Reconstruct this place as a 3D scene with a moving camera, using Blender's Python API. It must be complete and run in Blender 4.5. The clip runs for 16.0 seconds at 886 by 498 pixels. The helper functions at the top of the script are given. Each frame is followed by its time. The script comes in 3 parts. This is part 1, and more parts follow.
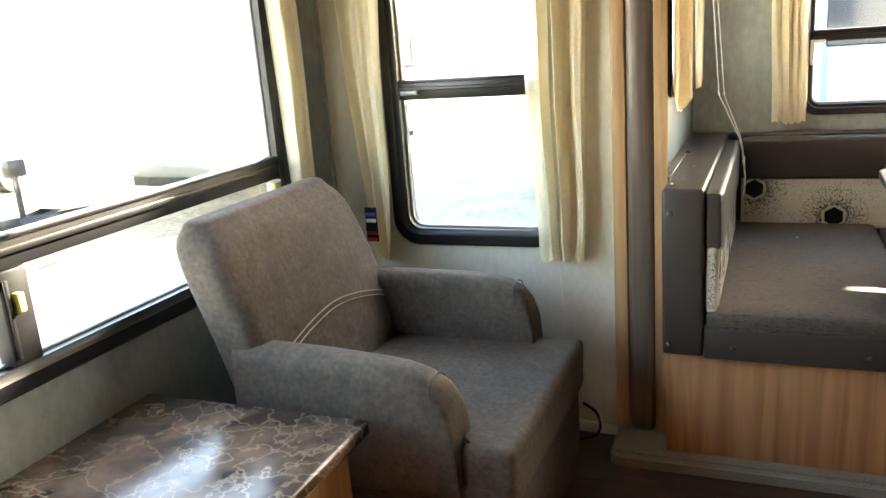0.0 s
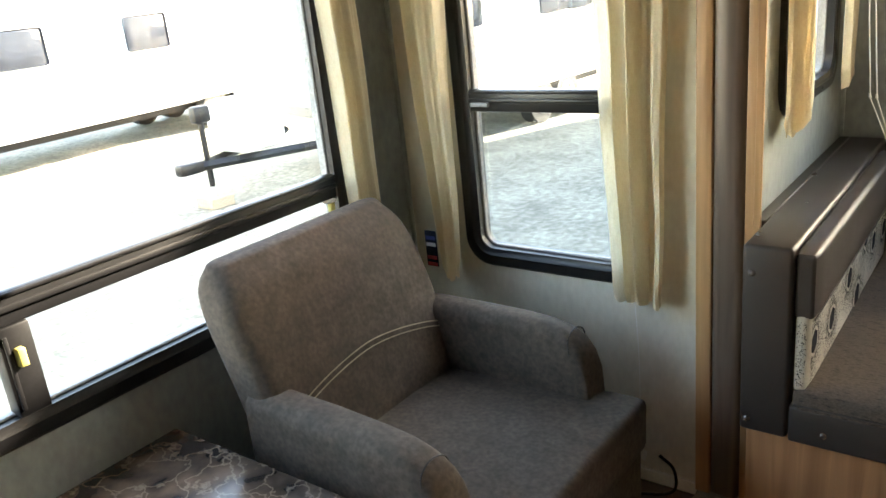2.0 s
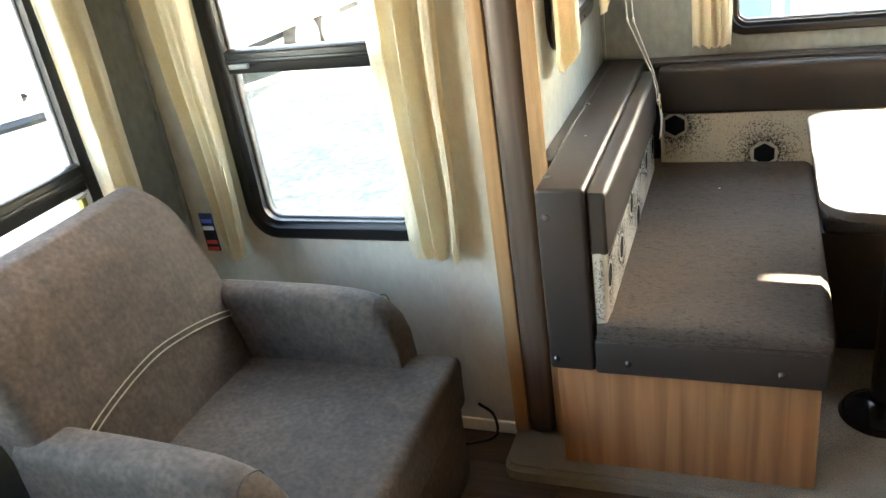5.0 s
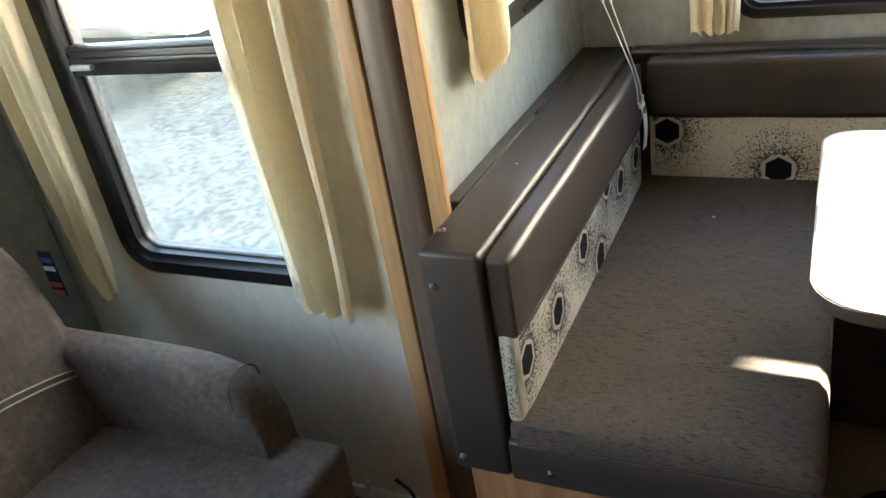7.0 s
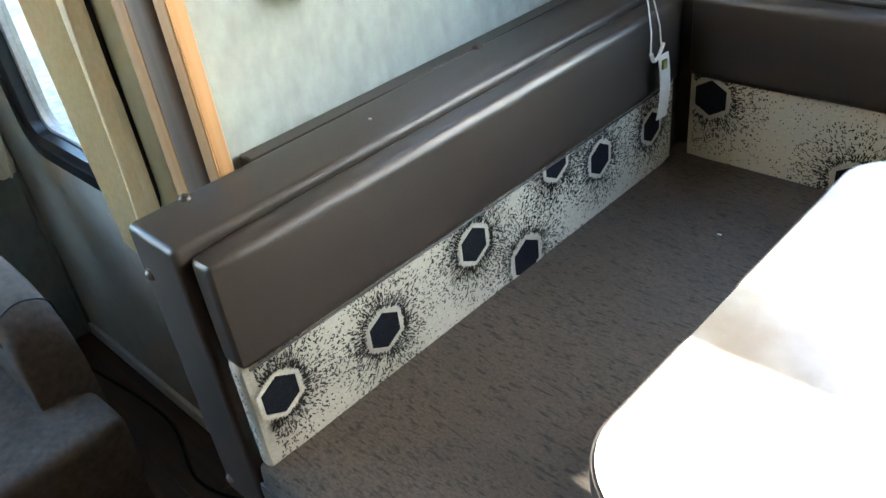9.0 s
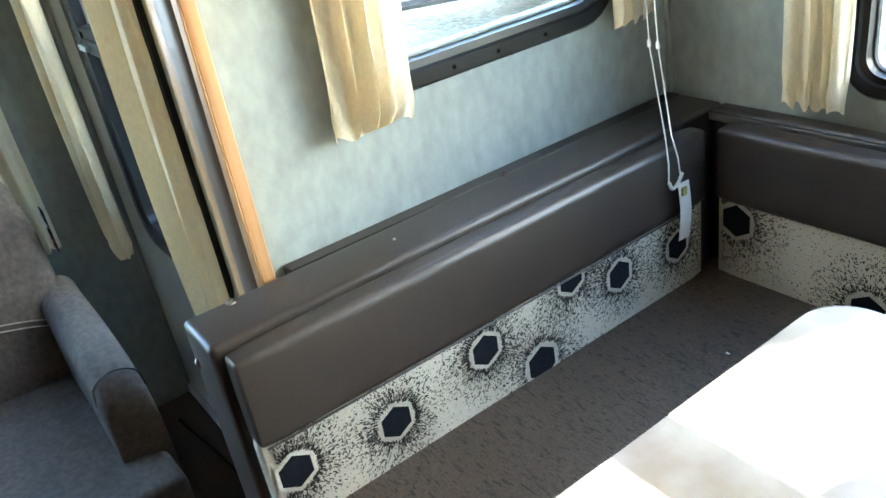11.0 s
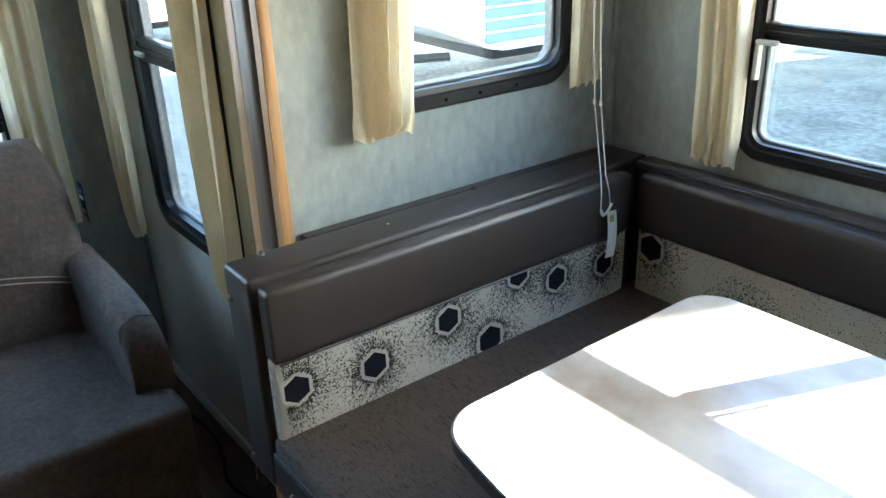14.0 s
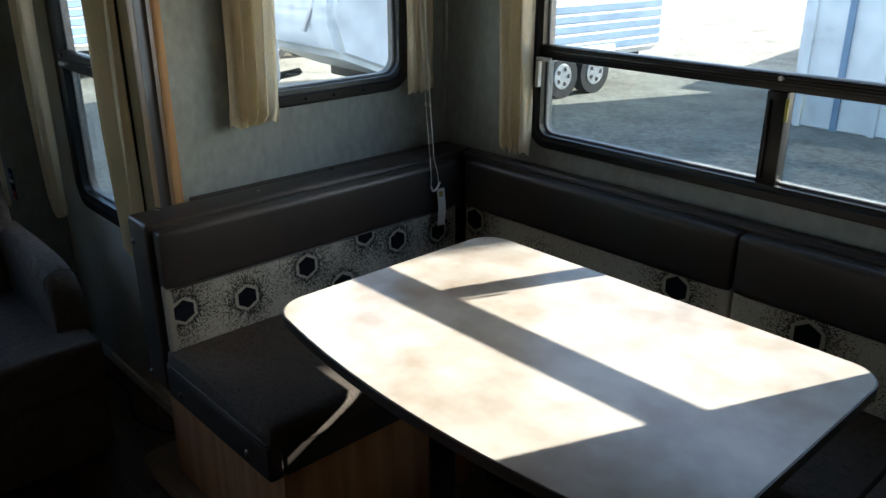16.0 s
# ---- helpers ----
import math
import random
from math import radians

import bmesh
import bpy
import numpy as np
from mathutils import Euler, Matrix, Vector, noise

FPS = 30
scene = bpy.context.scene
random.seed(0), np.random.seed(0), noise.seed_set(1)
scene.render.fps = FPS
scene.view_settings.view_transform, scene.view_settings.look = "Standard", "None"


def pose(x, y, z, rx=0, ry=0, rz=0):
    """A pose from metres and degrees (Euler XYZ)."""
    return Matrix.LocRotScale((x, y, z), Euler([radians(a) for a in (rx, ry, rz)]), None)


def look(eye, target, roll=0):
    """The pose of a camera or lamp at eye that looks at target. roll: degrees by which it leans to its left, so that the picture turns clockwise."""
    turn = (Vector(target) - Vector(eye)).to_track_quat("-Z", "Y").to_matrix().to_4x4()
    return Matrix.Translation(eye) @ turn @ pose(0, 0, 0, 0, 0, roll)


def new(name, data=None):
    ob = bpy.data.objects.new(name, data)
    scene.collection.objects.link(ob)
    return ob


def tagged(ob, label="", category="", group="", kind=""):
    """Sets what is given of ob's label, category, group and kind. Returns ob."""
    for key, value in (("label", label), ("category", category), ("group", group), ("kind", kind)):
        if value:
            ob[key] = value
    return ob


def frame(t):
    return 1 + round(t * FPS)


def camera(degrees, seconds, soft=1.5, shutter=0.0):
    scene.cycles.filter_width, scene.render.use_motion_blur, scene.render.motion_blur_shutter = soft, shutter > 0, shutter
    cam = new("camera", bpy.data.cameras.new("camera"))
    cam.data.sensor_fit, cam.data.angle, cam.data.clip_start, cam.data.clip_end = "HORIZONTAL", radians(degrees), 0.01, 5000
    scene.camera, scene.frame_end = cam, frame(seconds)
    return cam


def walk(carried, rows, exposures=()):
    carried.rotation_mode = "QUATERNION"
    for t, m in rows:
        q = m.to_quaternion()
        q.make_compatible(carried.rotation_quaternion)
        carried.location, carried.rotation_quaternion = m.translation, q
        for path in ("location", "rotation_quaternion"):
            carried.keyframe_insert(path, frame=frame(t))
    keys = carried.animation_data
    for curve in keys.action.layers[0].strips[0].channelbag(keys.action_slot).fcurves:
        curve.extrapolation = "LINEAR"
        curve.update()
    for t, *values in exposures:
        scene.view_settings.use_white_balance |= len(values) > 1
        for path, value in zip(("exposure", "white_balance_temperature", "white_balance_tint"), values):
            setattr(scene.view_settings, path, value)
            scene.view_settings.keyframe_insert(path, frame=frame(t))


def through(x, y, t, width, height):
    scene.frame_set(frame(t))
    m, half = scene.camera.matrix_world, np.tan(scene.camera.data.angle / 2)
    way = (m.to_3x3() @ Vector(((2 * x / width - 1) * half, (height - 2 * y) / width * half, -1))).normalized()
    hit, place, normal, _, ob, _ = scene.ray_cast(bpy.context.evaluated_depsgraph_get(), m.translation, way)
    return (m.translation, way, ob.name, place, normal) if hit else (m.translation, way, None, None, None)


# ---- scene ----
cam = camera(58.0, 16.0)
PATH = [
    (0, (0.306, -2.407, 1.415), (-0.455, -0.63, 0.904), -4.4),
    (0.5, (0.398, -2.089, 1.455), (-0.471, -0.353, 0.975), -4.1),
    (1, (0.435, -1.931, 1.611), (-0.53, -0.283, 1.013), -5.3),
    (1.5, (0.469, -1.962, 1.642), (-0.582, -0.386, 1.0), -5.7),
    (2, (0.567, -1.925, 1.637), (-0.606, -0.44, 0.99), -6.1),
    (2.5, (0.51, -1.867, 1.707), (-0.594, -0.358, 0.997), -6.5),
    (3, (0.56, -1.776, 1.679), (-0.501, -0.252, 0.935), -7.3),
    (3.5, (0.564, -1.787, 1.627), (-0.405, -0.228, 0.831), -7.9),
    (6, (0.447, -1.675, 1.691), (-0.205, 0.007, 0.827), -9.1),
    (6.5, (0.564, -1.42, 1.66), (-0.189, 0.226, 0.81), -9.3),
    (7, (0.653, -1.099, 1.607), (-0.194, 0.448, 0.664), -10.0),
    (7.5, (0.667, -0.796, 1.544), (-0.23, 0.634, 0.471), -10.3),
    (8, (0.672, -0.528, 1.508), (-0.266, 0.796, 0.338), -10.3),
    (8.5, (0.765, -0.376, 1.486), (-0.264, 0.837, 0.274), -7.6),
    (9, (0.956, -0.319, 1.441), (-0.274, 0.796, 0.324), -7.9),
    (9.5, (1.062, -0.253, 1.497), (-0.281, 0.728, 0.386), -9.1),
    (10, (1.126, -0.233, 1.539), (-0.311, 0.71, 0.516), -10.9),
    (12.5, (1.245, -0.283, 1.611), (-0.28, 0.693, 0.762), -7.5),
    (13, (1.279, -0.401, 1.637), (-0.171, 0.677, 0.781), -5.2),
    (13.5, (1.352, -0.512, 1.682), (-0.046, 0.61, 0.795), -1.9),
    (14, (1.514, -0.566, 1.632), (0.059, 0.541, 0.822), -1.8),
    (14.5, (1.722, -0.553, 1.61), (0.18, 0.46, 0.837), -2.9),
    (15, (1.912, -0.584, 1.627), (0.349, 0.404, 0.865), -3.6),
    (15.5, (2.093, -0.676, 1.622), (0.581, 0.414, 0.898), -3.1),
    (16, (2.168, -0.789, 1.661), (0.798, 0.471, 0.93), -0.1),
]
walk(cam, [(t, look(eye, target, roll)) for t, eye, target, roll in PATH],
     exposures=[(0, 4.8, 8300, 10), (1, 4.6, 8300, 10), (1.5, 4.47, 8200, 10), (2.5, 3.95, 8200, 10), (3, 3.6, 8000, 10), (3.5, 3.8, 8200, 10), (6, 5.5, 7700, 10), (6.5, 4.95, 7600, 10), (7, 4.55, 7700, 10), (7.5, 4.6, 7400, 8), (9, 4.7, 6400, 4),
                (10, 4.7, 6100, 2), (12.5, 4.93, 6000, 1), (13.5, 4.5, 6100, 3), (14, 4.03, 6050, 3), (15, 2.84, 6050, 4), (16, 2.06, 6200, 5)])

# ---- world, sun ----
SUN = Vector((0.41, 1.0, 0.502)).normalized()
ELEV = math.asin(SUN.z)
world = bpy.data.worlds.new("sky")
world.use_nodes = True
scene.world = world
wn = world.node_tree
sky = wn.nodes.new("ShaderNodeTexSky")
sky.sky_type, sky.sun_disc, sky.sun_elevation = "NISHITA", False, ELEV
sky.sun_rotation = math.atan2(SUN.x, SUN.y)
wn.nodes["Background"].inputs[1].default_value = 0.15
wn.links.new(sky.outputs[0], wn.nodes["Background"].inputs[0])
sun_data = bpy.data.lights.new("sun", "SUN")
sun_data.energy, sun_data.angle, sun_data.color = 4.5, radians(0.4), (1.0, 0.95, 0.87)
sun = new("sun", sun_data)
sun.matrix_world = look(SUN * 40, (0, 0, 0))


# ---- materials ----
def mat(name, col, rough=0.6, scale=40.0, vary=0.15, bump=0.1, col2=None, metal=0.0, coarse=3.0, cvary=0.12, stretch=(1, 1, 1), spec=0.5, bdist=0.002, island=0.0, coat=0.0):
    """Principled surface with two scales of noise in the colour and a fine relief."""
    m = bpy.data.materials.new(name)
    m.use_nodes = True
    nt = m.node_tree
    N, L = nt.nodes, nt.links
    p = N["Principled BSDF"]
    co = N.new("ShaderNodeTexCoord")
    mp = N.new("ShaderNodeMapping")
    mp.inputs["Scale"].default_value = stretch
    L.new(co.outputs["Object"], mp.inputs[0])
    fine = N.new("ShaderNodeTexNoise")
    fine.inputs["Scale"].default_value, fine.inputs["Detail"].default_value = scale, 5
    L.new(mp.outputs[0], fine.inputs[0])
    big = N.new("ShaderNodeTexNoise")
    big.inputs["Scale"].default_value, big.inputs["Detail"].default_value = coarse, 3
    L.new(mp.outputs[0], big.inputs[0])
    c2 = col2 or tuple(min(1, c * (1 - 2 * vary)) for c in col)
    ramp = N.new("ShaderNodeValToRGB")
    ramp.color_ramp.elements[0].position, ramp.color_ramp.elements[1].position = 0.32, 0.68
    ramp.color_ramp.elements[0].color, ramp.color_ramp.elements[1].color = (*c2, 1), (*col, 1)
    L.new(fine.outputs[0], ramp.inputs[0])
    hsv = N.new("ShaderNodeHueSaturation")
    L.new(ramp.outputs[0], hsv.inputs["Color"])
    val = N.new("ShaderNodeMapRange")
    val.inputs[1].default_value, val.inputs[2].default_value = 0.25, 0.75
    val.inputs[3].default_value, val.inputs[4].default_value = 1 - cvary, 1 + cvary
    L.new(big.outputs[0], val.inputs[0])
    out = val.outputs[0]
    if island:
        info = N.new("ShaderNodeObjectInfo")
        mr = N.new("ShaderNodeMapRange")
        mr.inputs[3].default_value, mr.inputs[4].default_value = 1 - island, 1 + island
        L.new(info.outputs["Random"], mr.inputs[0])
        mul = N.new("ShaderNodeMath")
        mul.operation = "MULTIPLY"
        L.new(out, mul.inputs[0]), L.new(mr.outputs[0], mul.inputs[1])
        out = mul.outputs[0]
    L.new(out, hsv.inputs["Value"])
    L.new(hsv.outputs[0], p.inputs["Base Color"])
    p.inputs["Roughness"].default_value, p.inputs["Metallic"].default_value = rough, metal
    p.inputs["Specular IOR Level"].default_value = spec
    p.inputs["Coat Weight"].default_value = coat
    rr = N.new("ShaderNodeMapRange")
    rr.inputs[3].default_value, rr.inputs[4].default_value = max(0.02, rough - 0.08), min(1, rough + 0.08)
    L.new(big.outputs[0], rr.inputs[0]), L.new(rr.outputs[0], p.inputs["Roughness"])
    if bump:
        b = N.new("ShaderNodeBump")
        b.inputs["Strength"].default_value, b.inputs["Distance"].default_value = bump, bdist
        L.new(fine.outputs[0], b.inputs["Height"]), L.new(b.outputs[0], p.inputs["Normal"])
    return m


def grain(name, dark, light, axis, rough=0.45, rings=9.0, long=1.2, across=26.0, island=0.0):
    """Wood with grain along one axis."""
    m = mat(name, light, rough, 1.0, 0.2, 0.12, dark, coarse=2.0, cvary=0.1, island=island, bdist=0.001)
    N = m.node_tree.nodes
    st = [across] * 3
    st[axis] = long
    N["Mapping"].inputs["Scale"].default_value = st
    for n in N:
        if n.bl_idname == "ShaderNodeTexNoise" and n.inputs["Scale"].default_value == 1.0:
            n.inputs["Distortion"].default_value, n.inputs["Detail"].default_value = 0.6, 6
    return m


def glass_mat(name, tint=(1, 1, 1), gloss=0.035):
    m = bpy.data.materials.new(name)
    m.use_nodes = True
    N, L = m.node_tree.nodes, m.node_tree.links
    N.remove(N["Principled BSDF"])
    tr, gl, mx = N.new("ShaderNodeBsdfTransparent"), N.new("ShaderNodeBsdfGlossy"), N.new("ShaderNodeMixShader")
    tr.inputs[0].default_value, gl.inputs["Roughness"].default_value = (*tint, 1), 0.03
    mx.inputs[0].default_value = gloss
    L.new(tr.outputs[0], mx.inputs[1]), L.new(gl.outputs[0], mx.inputs[2])
    L.new(mx.outputs[0], N["Material Output"].inputs[0])
    return m


def cloth_mat(name, col, col2, through=0.48, scale=260.0):
    """Woven curtain cloth that lets some light through."""
    m = mat(name, col, 0.9, scale, 0.1, 0.25, col2, coarse=5, cvary=0.06, stretch=(1, 1, 0.35), bdist=0.0006)
    N, L = m.node_tree.nodes, m.node_tree.links
    t, mx = N.new("ShaderNodeBsdfTranslucent"), N.new("ShaderNodeMixShader")
    p = N["Principled BSDF"]
    src = p.inputs["Base Color"].links[0].from_socket
    L.new(src, t.inputs[0])
    mx.inputs[0].default_value = through
    L.new(p.outputs[0], mx.inputs[1]), L.new(t.outputs[0], mx.inputs[2])
    L.new(mx.outputs[0], N["Material Output"].inputs[0])
    return m


def fleck_mat(name, col, col2, fleck):
    """Woven upholstery with short dark weft flecks on a fine weave."""
    m = mat(name, col, 0.92, 300, 0.3, 0.45, col2, coarse=14, cvary=0.14, stretch=(0.5, 1, 1), bdist=0.0012)
    N, L = m.node_tree.nodes, m.node_tree.links
    p = N["Principled BSDF"]
    co, mp, nz = N.new("ShaderNodeTexCoord"), N.new("ShaderNodeMapping"), N.new("ShaderNodeTexNoise")
    mp.inputs["Scale"].default_value = (0.28, 1, 1)
    nz.inputs["Scale"].default_value, nz.inputs["Detail"].default_value = 170, 2
    L.new(co.outputs["Object"], mp.inputs[0]), L.new(mp.outputs[0], nz.inputs[0])
    r = N.new("ShaderNodeValToRGB")
    r.color_ramp.elements[0].position, r.color_ramp.elements[1].position = 0.55, 0.70
    L.new(nz.outputs[0], r.inputs[0])
    mix = N.new("ShaderNodeMix")
    mix.data_type = "RGBA"
    L.new(r.outputs[0], mix.inputs[0]), L.new(p.inputs["Base Color"].links[0].from_socket, mix.inputs[6])
    mix.inputs[7].default_value = (*fleck, 1)
    L.new(mix.outputs[2], p.inputs["Base Color"])
    return m


def marble_mat(name):
    """Dark brown laminate with pale veins."""
    m = mat(name, (0.16, 0.112, 0.08), 0.2, 11, 0.3, 0, (0.03, 0.023, 0.02), coarse=6, cvary=0.4)
    N, L = m.node_tree.nodes, m.node_tree.links
    p, mp = N["Principled BSDF"], N["Mapping"]
    warp = N.new("ShaderNodeTexNoise")
    warp.inputs["Scale"].default_value, warp.inputs["Detail"].default_value = 5.0, 6
    L.new(mp.outputs[0], warp.inputs[0])
    add = N.new("ShaderNodeVectorMath")
    add.operation = "MULTIPLY_ADD"
    add.inputs[1].default_value = (0.8, 0.8, 0.8)
    L.new(warp.outputs["Color"], add.inputs[0]), L.new(mp.outputs[0], add.inputs[2])
    vor = N.new("ShaderNodeTexVoronoi")
    vor.feature = "DISTANCE_TO_EDGE"
    vor.inputs["Scale"].default_value = 5.5
    L.new(add.outputs[0], vor.inputs["Vector"])
    r = N.new("ShaderNodeValToRGB")
    r.color_ramp.elements[0].color, r.color_ramp.elements[1].color = (1, 1, 1, 1), (0, 0, 0, 1)
    r.color_ramp.elements[0].position, r.color_ramp.elements[1].position = 0.0, 0.05
    L.new(vor.outputs["Distance"], r.inputs[0])
    mul = N.new("ShaderNodeMath")
    mul.operation = "MULTIPLY"
    L.new(r.outputs[0], mul.inputs[0]), L.new(warp.outputs[0], mul.inputs[1])
    mix = N.new("ShaderNodeMix")
    mix.data_type = "RGBA"
    src = p.inputs["Base Color"].links[0].from_socket
    L.new(mul.outputs[0], mix.inputs[0]), L.new(src, mix.inputs[6])
    mix.inputs[7].default_value = (0.42, 0.33, 0.24, 1)
    L.new(mix.outputs[2], p.inputs["Base Color"])
    return m


M = dict(
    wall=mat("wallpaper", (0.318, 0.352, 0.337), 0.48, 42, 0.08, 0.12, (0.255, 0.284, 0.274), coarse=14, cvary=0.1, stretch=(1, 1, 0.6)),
    # paler cream holds the window light on the side wall, same wallpaper
    wallside=mat("lit_cream_wallpaper", (0.67, 0.64, 0.535), 0.5, 60, 0.05, 0.12, (0.61, 0.58, 0.48), coarse=14, cvary=0.06, stretch=(1, 1, 0.5)),
    ceil=mat("ceiling_panel", (0.50, 0.49, 0.46), 0.7, 80, 0.04, 0.1),
    floor=grain("vinyl_plank", (0.055, 0.032, 0.02), (0.13, 0.075, 0.045), 0, 0.4, island=0.2),
    gap=mat("plank_joint", (0.02, 0.014, 0.01), 0.8, 60),
    carpet=mat("beige_carpet", (0.36, 0.32, 0.25), 0.95, 320, 0.3, 0.8, (0.16, 0.14, 0.11), coarse=8, cvary=0.15, bdist=0.004),
    vinyl=mat("brown_leatherette", (0.047, 0.038, 0.032), 0.41, 420, 0.12, 0.18, (0.038, 0.031, 0.026), coarse=5, cvary=0.14, bdist=0.0008),
    fabric=fleck_mat("brown_chenille", (0.102, 0.080, 0.060), (0.058, 0.045, 0.035), (0.034, 0.027, 0.022)),
    chair=mat("taupe_suede", (0.112, 0.089, 0.068), 0.85, 70, 0.2, 0.25, (0.066, 0.052, 0.041), coarse=17, cvary=0.26, bdist=0.001),
    thread=mat("pale_thread", (0.52, 0.45, 0.33), 0.8, 300),
    print=mat("cream_upholstery", (0.66, 0.63, 0.53), 0.9, 220, 0.1, 0.35, (0.55, 0.52, 0.43), coarse=9, cvary=0.06, bdist=0.0008),
    navy=mat("navy_print", (0.011, 0.014, 0.020), 0.9, 260, 0.2, 0.3, spec=0.15),
    pale=mat("pale_print", (0.62, 0.58, 0.49), 0.85, 260, 0.1, 0.3),
    dash=mat("charcoal_print", (0.045, 0.042, 0.04), 0.88, 260, 0.2, 0.2),
    wood=grain("cherry_panel", (0.36, 0.17, 0.07), (0.56, 0.295, 0.135), 2),
    oak=grain("oak_strip", (0.31, 0.165, 0.072), (0.50, 0.29, 0.135), 2, 0.4),
    walnut=grain("walnut_post", (0.085, 0.058, 0.042), (0.17, 0.12, 0.088), 2, 0.42),
    table=mat("marble_laminate", (0.56, 0.52, 0.46), 0.24, 7, 0.1, 0.0, (0.37, 0.30, 0.235), coarse=3, cvary=0.14, spec=0.7),
    edge=mat("dark_edge_band", (0.04, 0.032, 0.027), 0.35, 120),
    black=mat("black_frame", (0.008, 0.008, 0.009), 0.36, 160, 0.2, 0.08, spec=0.35),
    gloss=mat("black_enamel", (0.01, 0.01, 0.011), 0.15, 100, 0.1, 0.0),
    grey=mat("grey_rubber", (0.30, 0.30, 0.29), 0.5, 90),
    curtain=cloth_mat("cream_cloth", (0.88, 0.80, 0.62), (0.81, 0.71, 0.52), 0.42),
    marble=marble_mat("dark_marble_laminate"),
    white=mat("white_plastic", (0.75, 0.74, 0.7), 0.5, 90, 0.05, 0.05),
    yellow=mat("yellow_paint", (0.42, 0.39, 0.10), 0.5, 60),
    red=mat("red_card", (0.45, 0.04, 0.04), 0.5, 60),
    blue=mat("blue_card", (0.04, 0.06, 0.22), 0.5, 60),
    rivet=mat("bronze_rivet", (0.17, 0.14, 0.12), 0.26, 200, metal=0.5),
    rub=mat("tyre_rubber", (0.02, 0.02, 0.02), 0.8, 60),
    steel=mat("pale_steel", (0.55, 0.55, 0.55), 0.4, 40, metal=0.3),
    rvwhite=mat("white_gelcoat", (0.78, 0.78, 0.77), 0.3, 3, 0.03, 0.0),
    rvblue=mat("blue_grey_siding", (0.20, 0.29, 0.40), 0.4, 4, 0.05, 0.0),
    rvdark=mat("dark_glass", (0.03, 0.035, 0.045), 0.08, 4, 0.1, 0.0),
    shell=mat("outer_skin", (0.7, 0.7, 0.68), 0.4, 3, 0.03, 0.0),
    block=mat("timber_block", (0.35, 0.28, 0.2), 0.8, 30),
    gravel=mat("gravel", (0.33, 0.31, 0.25), 0.95, 15, 0.3, 0.7, (0.16, 0.15, 0.115), coarse=1.6, cvary=0.28, bdist=0.03),
    leaf=mat("leaf", (0.06, 0.09, 0.03), 0.7, 20, island=0.2),
    bark=mat("bark", (0.12, 0.09, 0.07), 0.9, 20),
    glass=glass_mat("window_glass"),
    tinted=glass_mat("tinted_glass", (0.74, 0.78, 0.80), 0.04),
)

# ---- builders ----
OFF = {}


def thing(name, at=(0, 0, 0), label="", category="", group="", kind=""):
    ob = new(name)
    ob.location = at
    ob.empty_display_size = 0.05
    OFF[ob] = Vector(at)
    return tagged(ob, label, category, group, kind)


def part(name, bm, material, parent=None, label="", smooth=True):
    """Links a bmesh, in world coordinates, as one mesh under a thing or a part."""
    off = OFF.get(parent, Vector((0, 0, 0)))
    bmesh.ops.translate(bm, verts=bm.verts, vec=-off)
    bmesh.ops.recalc_face_normals(bm, faces=bm.faces)
    me = bpy.data.meshes.new(name)
    bm.to_mesh(me)
    bm.free()
    me.materials.append(M[material] if isinstance(material, str) else material)
    ob = new(name, me)
    if parent:
        ob.parent = parent
    OFF[ob] = off
    if smooth:
        for f in me.polygons:
            f.use_smooth = True
        me.set_sharp_from_angle(angle=radians(38))
    return tagged(ob, label)


def box(x0, x1, y0, y1, z0, z1, bevel=0.0, seg=3, bm=None):
    bm = bm or bmesh.new()
    r = bmesh.ops.create_cube(bm, size=1, matrix=Matrix.LocRotScale(((x0 + x1) / 2, (y0 + y1) / 2, (z0 + z1) / 2), None, (abs(x1 - x0), abs(y1 - y0), abs(z1 - z0))))
    if bevel:
        edges = list({e for v in r["verts"] for e in v.link_edges})
        bmesh.ops.bevel(bm, geom=edges, offset=bevel, segments=seg, profile=0.5, affect="EDGES")
    return bm


def rod(a, b, r0, r1=None, seg=16, bm=None):
    bm = bm or bmesh.new()
    a, b = Vector(a), Vector(b)
    m = Matrix.Translation((a + b) / 2) @ (b - a).to_track_quat("Z", "Y").to_matrix().to_4x4()
    bmesh.ops.create_cone(bm, cap_ends=True, segments=seg, radius1=r0, radius2=r0 if r1 is None else r1, depth=(b - a).length, matrix=m)
    return bm


def tube(points, r, seg=8, bm=None):
    """A round cord through points."""
    bm = bm or bmesh.new()
    pts = [Vector(p) for p in points]
    rings = []
    for i, p in enumerate(pts):
        d = (pts[min(i + 1, len(pts) - 1)] - pts[max(i - 1, 0)]).normalized()
        q = d.to_track_quat("Z", "Y")
        rings.append([bm.verts.new(p + q @ Vector((r * math.cos(2 * math.pi * k / seg), r * math.sin(2 * math.pi * k / seg), 0))) for k in range(seg)])
    for a, b in zip(rings, rings[1:]):
        for k in range(seg):
            bm.faces.new((a[k], a[(k + 1) % seg], b[(k + 1) % seg], b[k]))
    bm.faces.new(rings[0]), bm.faces.new(rings[-1][::-1])
    return bm


